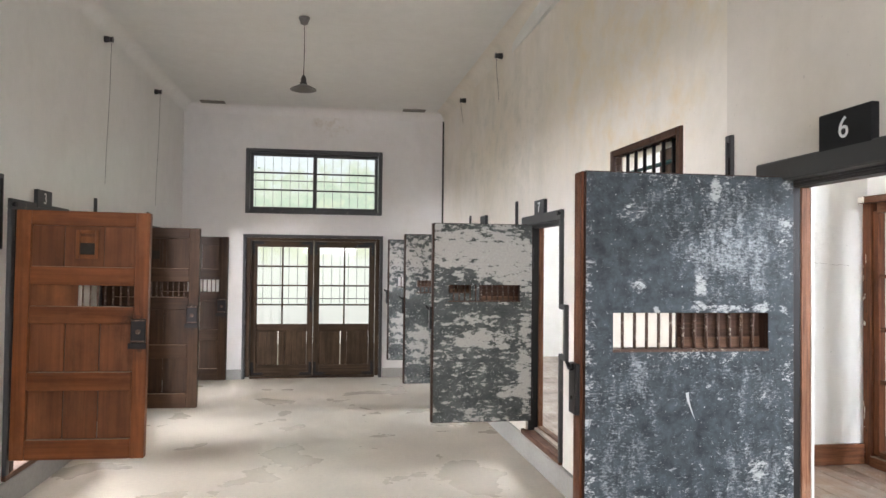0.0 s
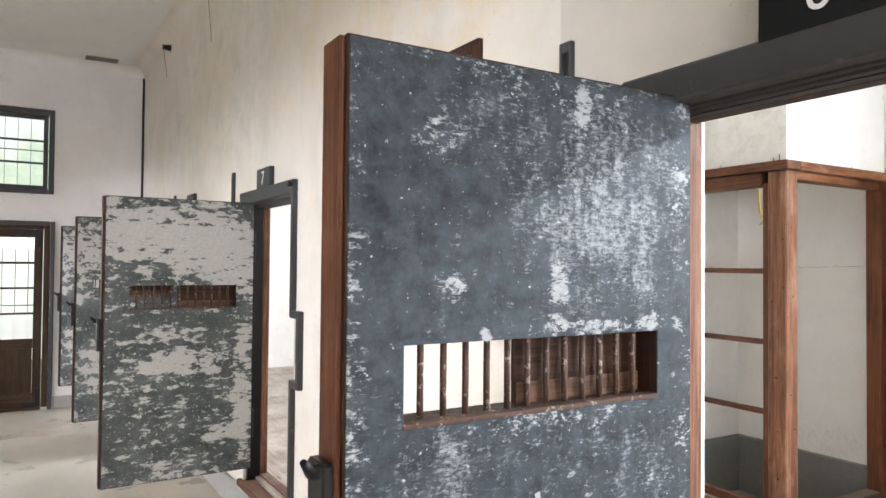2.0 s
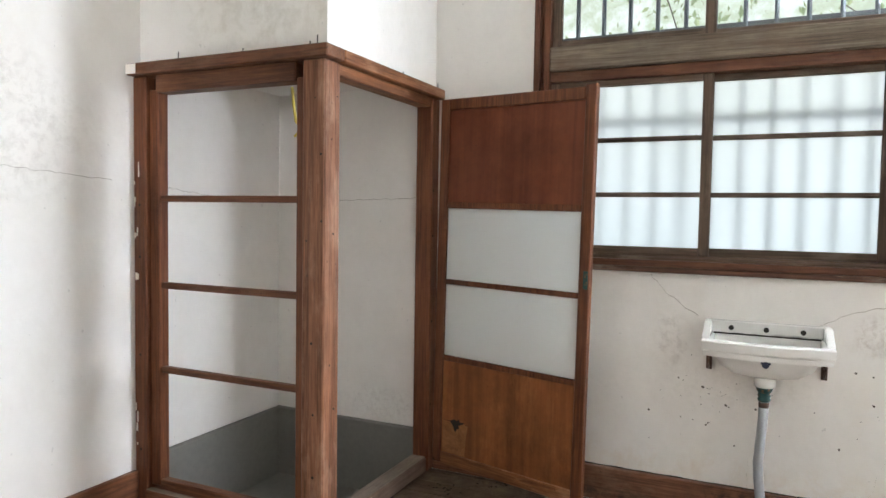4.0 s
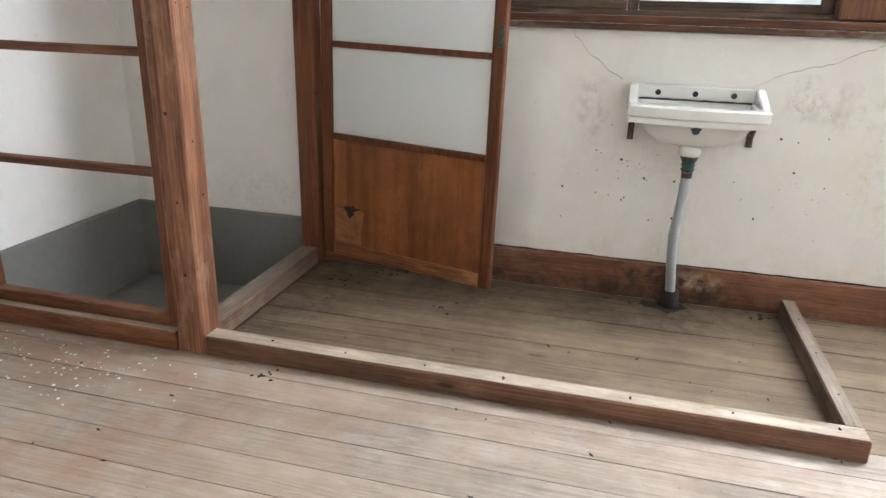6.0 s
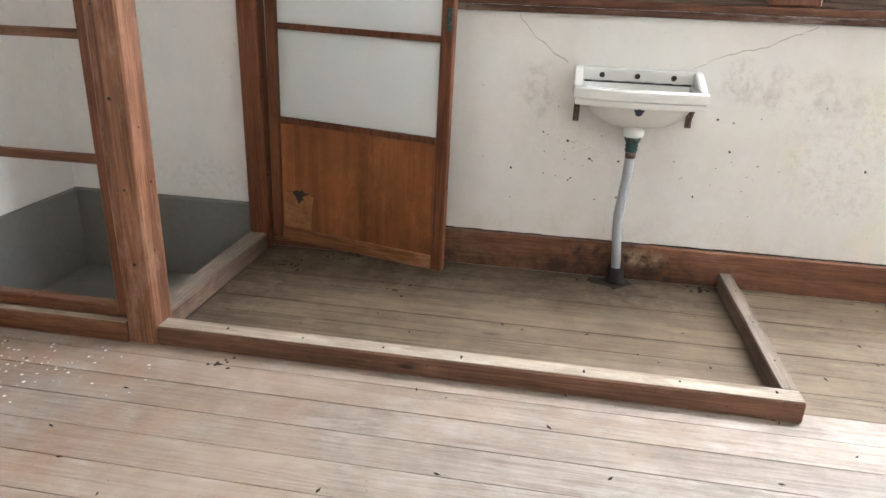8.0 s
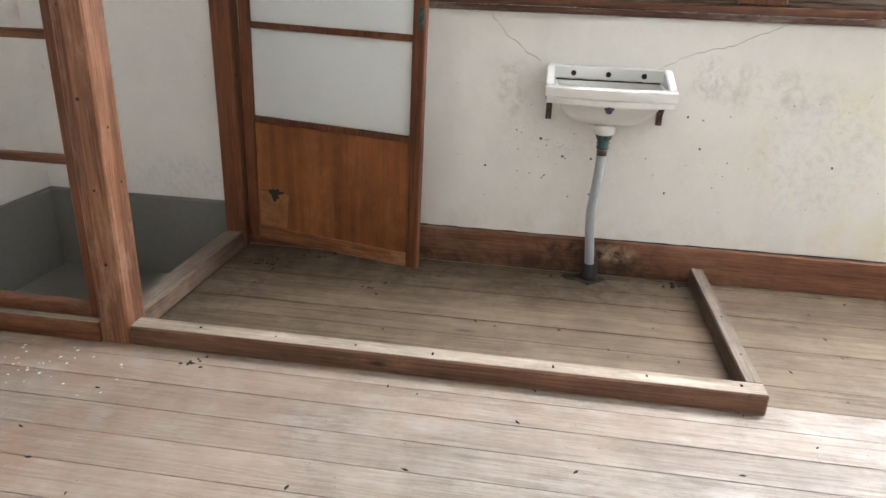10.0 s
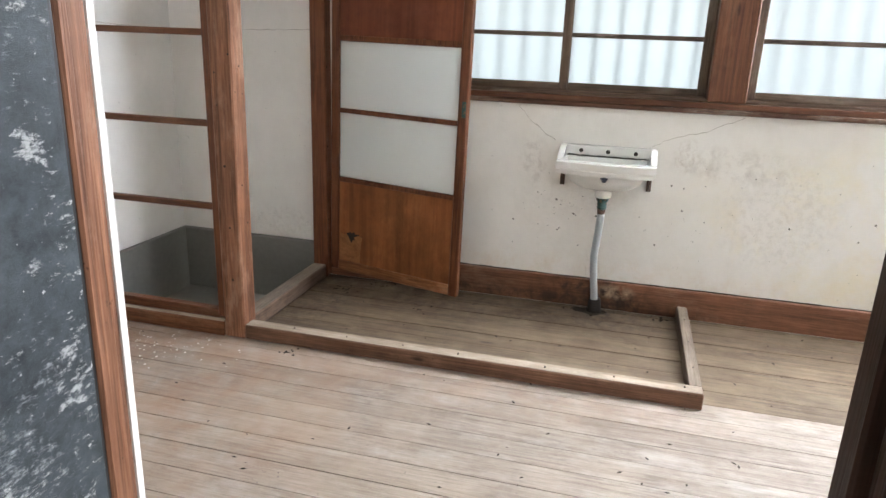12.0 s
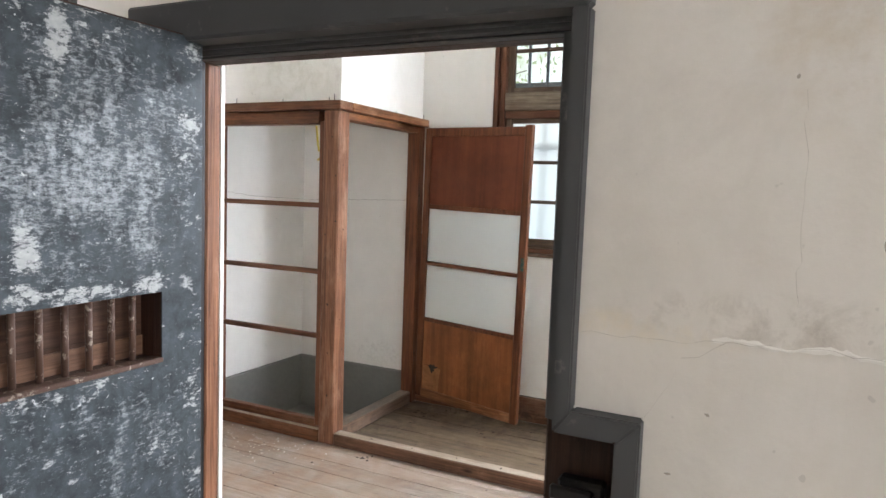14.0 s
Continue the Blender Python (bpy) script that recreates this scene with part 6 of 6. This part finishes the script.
EASTFACE = pose(CX, 0, 0, 0, 0, -90)    # local x = -y of the place
NORTHFACE = pose(0, CN, 0)
crack("trim_crack", [(-2.90, 1.33), (-2.83, 1.25), (-2.76, 1.20), (-2.69, 1.155)], 0.0016, EASTFACE, seed=2)
crack("trim_crack", [(-2.20, 1.155), (-2.10, 1.21), (-1.95, 1.25), (-1.78, 1.33)], 0.0016, EASTFACE, seed=3)
crack("trim_crack", [(-2.02, 0.42), (-1.99, 0.55), (-1.96, 0.63), (-1.93, 0.8)], 0.0010, EASTFACE, seed=4)
crack("trim_crack", [(-2.47, 0.42), (-2.47, 0.55)], 0.0010, EASTFACE, seed=5)
crack("trim_crack", [(2.3, 1.80), (3.2, 1.755), (3.9, 1.71)], 0.0014, NORTHFACE, seed=6)
crack("trim_crack", [(4.1, 1.70), (4.5, 1.66), (5.02, 1.64)], 0.0016, NORTHFACE, seed=7)
crack("trim_crack", [(-5.04, 1.635), (-4.5, 1.655), (-4.07, 1.67)], 0.0018, EASTFACE, seed=8)
HALLFACE = pose(HX, 0, 0, 0, 0, -90)
crack("trim_crack", [(-2.02, 1.525), (-1.85, 1.53), (-1.7, 1.54), (-1.4, 1.53), (-0.9, 1.55)], 0.0003, HALLFACE, seed=9)
crack("trim_crack", [(-1.92, 1.39), (-1.89, 1.44), (-1.86, 1.50), (-1.80, 1.535)], 0.0005, HALLFACE, seed=10)
crack("trim_crack", [(-3.26, 2.28), (-3.24, 2.36), (-3.2, 2.5)], 0.0012, HALLFACE, seed=11)
crack("trim_crack", [(-1.72, 1.9), (-1.71, 1.75), (-1.715, 1.58)], 0.0007, HALLFACE, seed=12)
ridge = bmesh.new()
rr = random.Random(3)
last = None
for i in range(60):
    y = 1.82 - i * 0.014
    ww, dd = 0.003 + 0.009 * rr.random(), 0.0004 + 0.0012 * rr.random()
    z = 1.535 + 0.004 * math.sin(i * 0.7) + 0.003 * rr.random()
    ring = [ridge.verts.new((HX + 0.001, y, z + ww)), ridge.verts.new((HX - dd, y, z)), ridge.verts.new((HX + 0.001, y, z - ww))]
    if last:
        for k in (0, 1):
            ridge.faces.new((last[k], last[k + 1], ring[k + 1], ring[k]))
    last = ring
solid("trim_plaster_ridge", ridge, M_RIDGE, "rough seam where the plaster coats meet", "plaster seam", kind="structure")

# pits and knocks in the plaster round the washbasin
rw = random.Random(17)
pits = bmesh.new()
for i in range(95):
    y, z = rw.uniform(0.4, 2.95), min(1.25, max(0.46, rw.gauss(0.82, 0.19)))
    if rw.random() < 0.3:
        y, z = rw.gauss(2.62, 0.10), rw.gauss(0.82, 0.09)
    if 2.2 < y < 2.68 and z > 0.88:
        continue
    s = rw.choice((0.0014, 0.002, 0.0024, 0.003, 0.0055))
    k = rw.uniform(0.6, 1.6)
    turn = rw.uniform(0, 6.28)
    ring = []
    for q in range(7):
        a = q * math.tau / 7
        r = s * rw.uniform(0.6, 1.2)
        u, w2 = r * math.cos(a) * k, r * math.sin(a)
        ring.append(pits.verts.new((CX - 0.0012, y + u * math.cos(turn) - w2 * math.sin(turn), z + u * math.sin(turn) + w2 * math.cos(turn))))
    pits.faces.new(ring)
solid("plaster_pits", pits, M_PIT, "small dark pits and knocks in the plaster", "plaster pits", kind="stuff")
marks = bmesh.new()
for i in range(46):
    y, z = rw.uniform(0.6, 1.88), rw.uniform(0.9, 2.25)
    s, turn, k = rw.choice((0.0016, 0.002, 0.0026, 0.0045)), rw.uniform(0, 6.28), rw.uniform(1.0, 2.4)
    ring = []
    for q in range(7):
        a = q * math.tau / 7
        r = s * rw.uniform(0.6, 1.2)
        u, w2 = r * math.cos(a) * k, r * math.sin(a)
        ring.append(marks.verts.new((HX - 0.0012, y + u * math.cos(turn) - w2 * math.sin(turn), z + u * math.sin(turn) + w2 * math.cos(turn))))
    marks.faces.new(ring)
solid("plaster_marks", marks, M_CRACK, "small grey pits and knocks in the hall plaster", "plaster pits", kind="stuff")
# Dark strip drawn for the shadow line at the open joint over the baseboard.
gap = bmesh.new()
for i in range(60):
    y = CS + 0.01 + i * 0.066
    h = rw.uniform(0.001, 0.0045)
    add_box(gap, CX - 0.0025, y, FLOOR + 0.157, CX - 0.0006, y + 0.066, FLOOR + 0.159 + h)
solid("trim_joint_shade", gap, M_DIRT_SHADE, "dark strip for the shaded joint above the baseboard", "joint", kind="structure")

# loose paint chips on the cell floor beside the closet
rc = random.Random(11)
chips = bmesh.new()
for i in range(130):
    x, y = rc.gauss(3.80, 0.10), rc.gauss(4.38, 0.22)
    if x > 3.97 or y > 5.0:
        continue
    s, a = rc.uniform(0.002, 0.0068), rc.uniform(0, 6.28)
    q = [chips.verts.new((x + s * math.cos(a + k * 1.57) * rc.uniform(0.5, 1.2), y + s * math.sin(a + k * 1.57), FLOOR + 0.0022 + 0.001 * rc.random())) for k in range(4)]
    chips.faces.new(q)
solid("paint_chips", chips, M_CHIP, "flaked white paint chips scattered on the floorboards", "paint chips", kind="stuff")
grit = bmesh.new()
for i in range(130):
    x, y = rc.uniform(2.4, 4.95), rc.uniform(1.0, 4.6)
    if x > 3.95 and y > 3.9:
        continue
    s, a = rc.uniform(0.003, 0.009), rc.uniform(0, 6.28)
    c, d = math.cos(a), math.sin(a)
    z = FLOOR + 0.0018
    q = [grit.verts.new((x + c * u * s * 1.6 - d * v * s * 0.6, y + d * u * s * 1.6 + c * v * s * 0.6, z + h)) for u, v, h in ((-1, 0, 0), (0, -1, 0), (1, 0, 0), (0, 1, 0), (0, 0, 0.003))]
    for k in range(4):
        grit.faces.new((q[k], q[(k + 1) % 4], q[4]))
for cx0, cy0, sp, cnt in ((4.80, 3.80, 0.045, 16), (4.92, 3.62, 0.05, 9), (4.95, 2.05, 0.03, 14), (4.62, 3.30, 0.05, 6), (4.93, 2.42, 0.07, 12), (3.94, 3.70, 0.03, 8)):
    for i in range(cnt):
        x, y, s, a = rc.gauss(cx0, sp * 0.6), rc.gauss(cy0, sp), rc.uniform(0.003, 0.010), rc.uniform(0, 6.28)
        if x > 4.985 or 3.985 < x < 4.085:
            continue
        c, d = math.cos(a), math.sin(a)
        q = [grit.verts.new((x + c * u * s * 1.4 - d * v * s * 0.8, y + d * u * s * 1.4 + c * v * s * 0.8, FLOOR + 0.0016 + h)) for u, v, h in ((-1, 0, 0), (0, -1, 0), (1, 0, 0), (0, 1, 0), (0, 0, 0.005))]
        for k in range(4):
            grit.faces.new((q[k], q[(k + 1) % 4], q[4]))
solid("floor_grit", grit, M_DIRT_SHADE, "dead leaves and grit scattered on the boards", "litter", kind="stuff")


# ---- trees outside ----
def tree(x, y, height, spread, seed):
    rnd = random.Random(seed)
    t = thing("tree", (x, y, -0.3), "leafy green tree outside the windows", "tree", "trees outside")
    part("trunk", tube([(0, 0, 0), (0.05, 0.03, height * 0.3), (-0.03, 0.06, height * 0.55), (0.04, 0.0, height * 0.8)], 0.028, 8), M_BARK, t)
    tips = []
    for i in range(9):
        a = rnd.uniform(0, math.tau)
        z = height * rnd.uniform(0.3, 0.7)
        e = (spread * rnd.uniform(0.5, 1.0) * math.cos(a), spread * rnd.uniform(0.5, 1.0) * math.sin(a), z + height * rnd.uniform(0.05, 0.3))
        part("limb", tube([(0, 0.03, z), (e[0] * 0.5, e[1] * 0.5, (z + e[2]) / 2 + 0.1), e], 0.007, 6), M_BARK, t)
        tips.append(Vector(e))
        tips.append(Vector((e[0] * 0.5, e[1] * 0.5, (z + e[2]) / 2 + 0.2)))
    tips.append(Vector((0, 0, height * 0.9)))
    bm = bmesh.new()
    for tip in tips:
        for i in range(60):
            p = tip + Vector((rnd.gauss(0, 0.34), rnd.gauss(0, 0.34), rnd.gauss(0, 0.28)))
            s = rnd.uniform(0.03, 0.06)
            q = Euler((rnd.uniform(0, 6.3), rnd.uniform(0, 6.3), rnd.uniform(0, 6.3))).to_quaternion()
            bm.faces.new([bm.verts.new(p + q @ Vector((s * u, s * v, 0.2 * s * abs(u)))) for u, v in ((-1, 0), (0, -0.5), (1, 0), (0, 0.5))])
    part("crown", bm, M_LEAF, t)


for i, (x, y, h, s) in enumerate(((10.4, 3.2, 5.0, 1.6), (10.8, 6.6, 5.4, 1.6), (10.6, 0.4, 4.4, 1.5), (-3.6, 15.6, 4.6, 1.5), (3.4, 16.0, 4.9, 1.5))):
    tree(x, y, h, s, 20 + i)

# ---- floorboards of the cell, one by one ----
fl = thing("floor_cell", (0, 0, 0), "worn pale floorboards with knots and scuffs", "floor", kind="structure")
part("subfloor", joined(box(HX + WT - 0.06, CS, -0.1, PX + 0.0, CN, FLOOR - 0.012), box(PX, CS, -0.1, CX, PY + 0.06, FLOOR - 0.012)), M_LINING_DARK, fl, "dark subfloor under the boards")
rp = random.Random(21)
bx0, pw = 1.967, 0.128
n = 0
x = bx0
while x < CX - 0.03:
    x1 = min(x + pw if n else 2.014, CX - 0.028)
    end = CN - 0.001 if x < PX - 0.01 else PY + 0.01
    cuts = [CS, *([rp.uniform(0.3, 1.1)] if n % 3 else [rp.uniform(0.8, 1.5), rp.uniform(4.2, 4.6)]), end]
    cuts = [q for q in cuts if q < end - 0.1] + [end]
    for a, b in zip(cuts, cuts[1:]):
        if b - a > 0.02:
            bm = box(x + 0.0019, a + 0.0006, FLOOR - 0.018, x1 - 0.0019, b - 0.0008, FLOOR + rp.uniform(-0.0008, 0.0008))
            part("floorboard", bm, M_PLANK if x < PX - 0.01 else M_PLANK_DARK, fl)
    x = x1
    n += 1
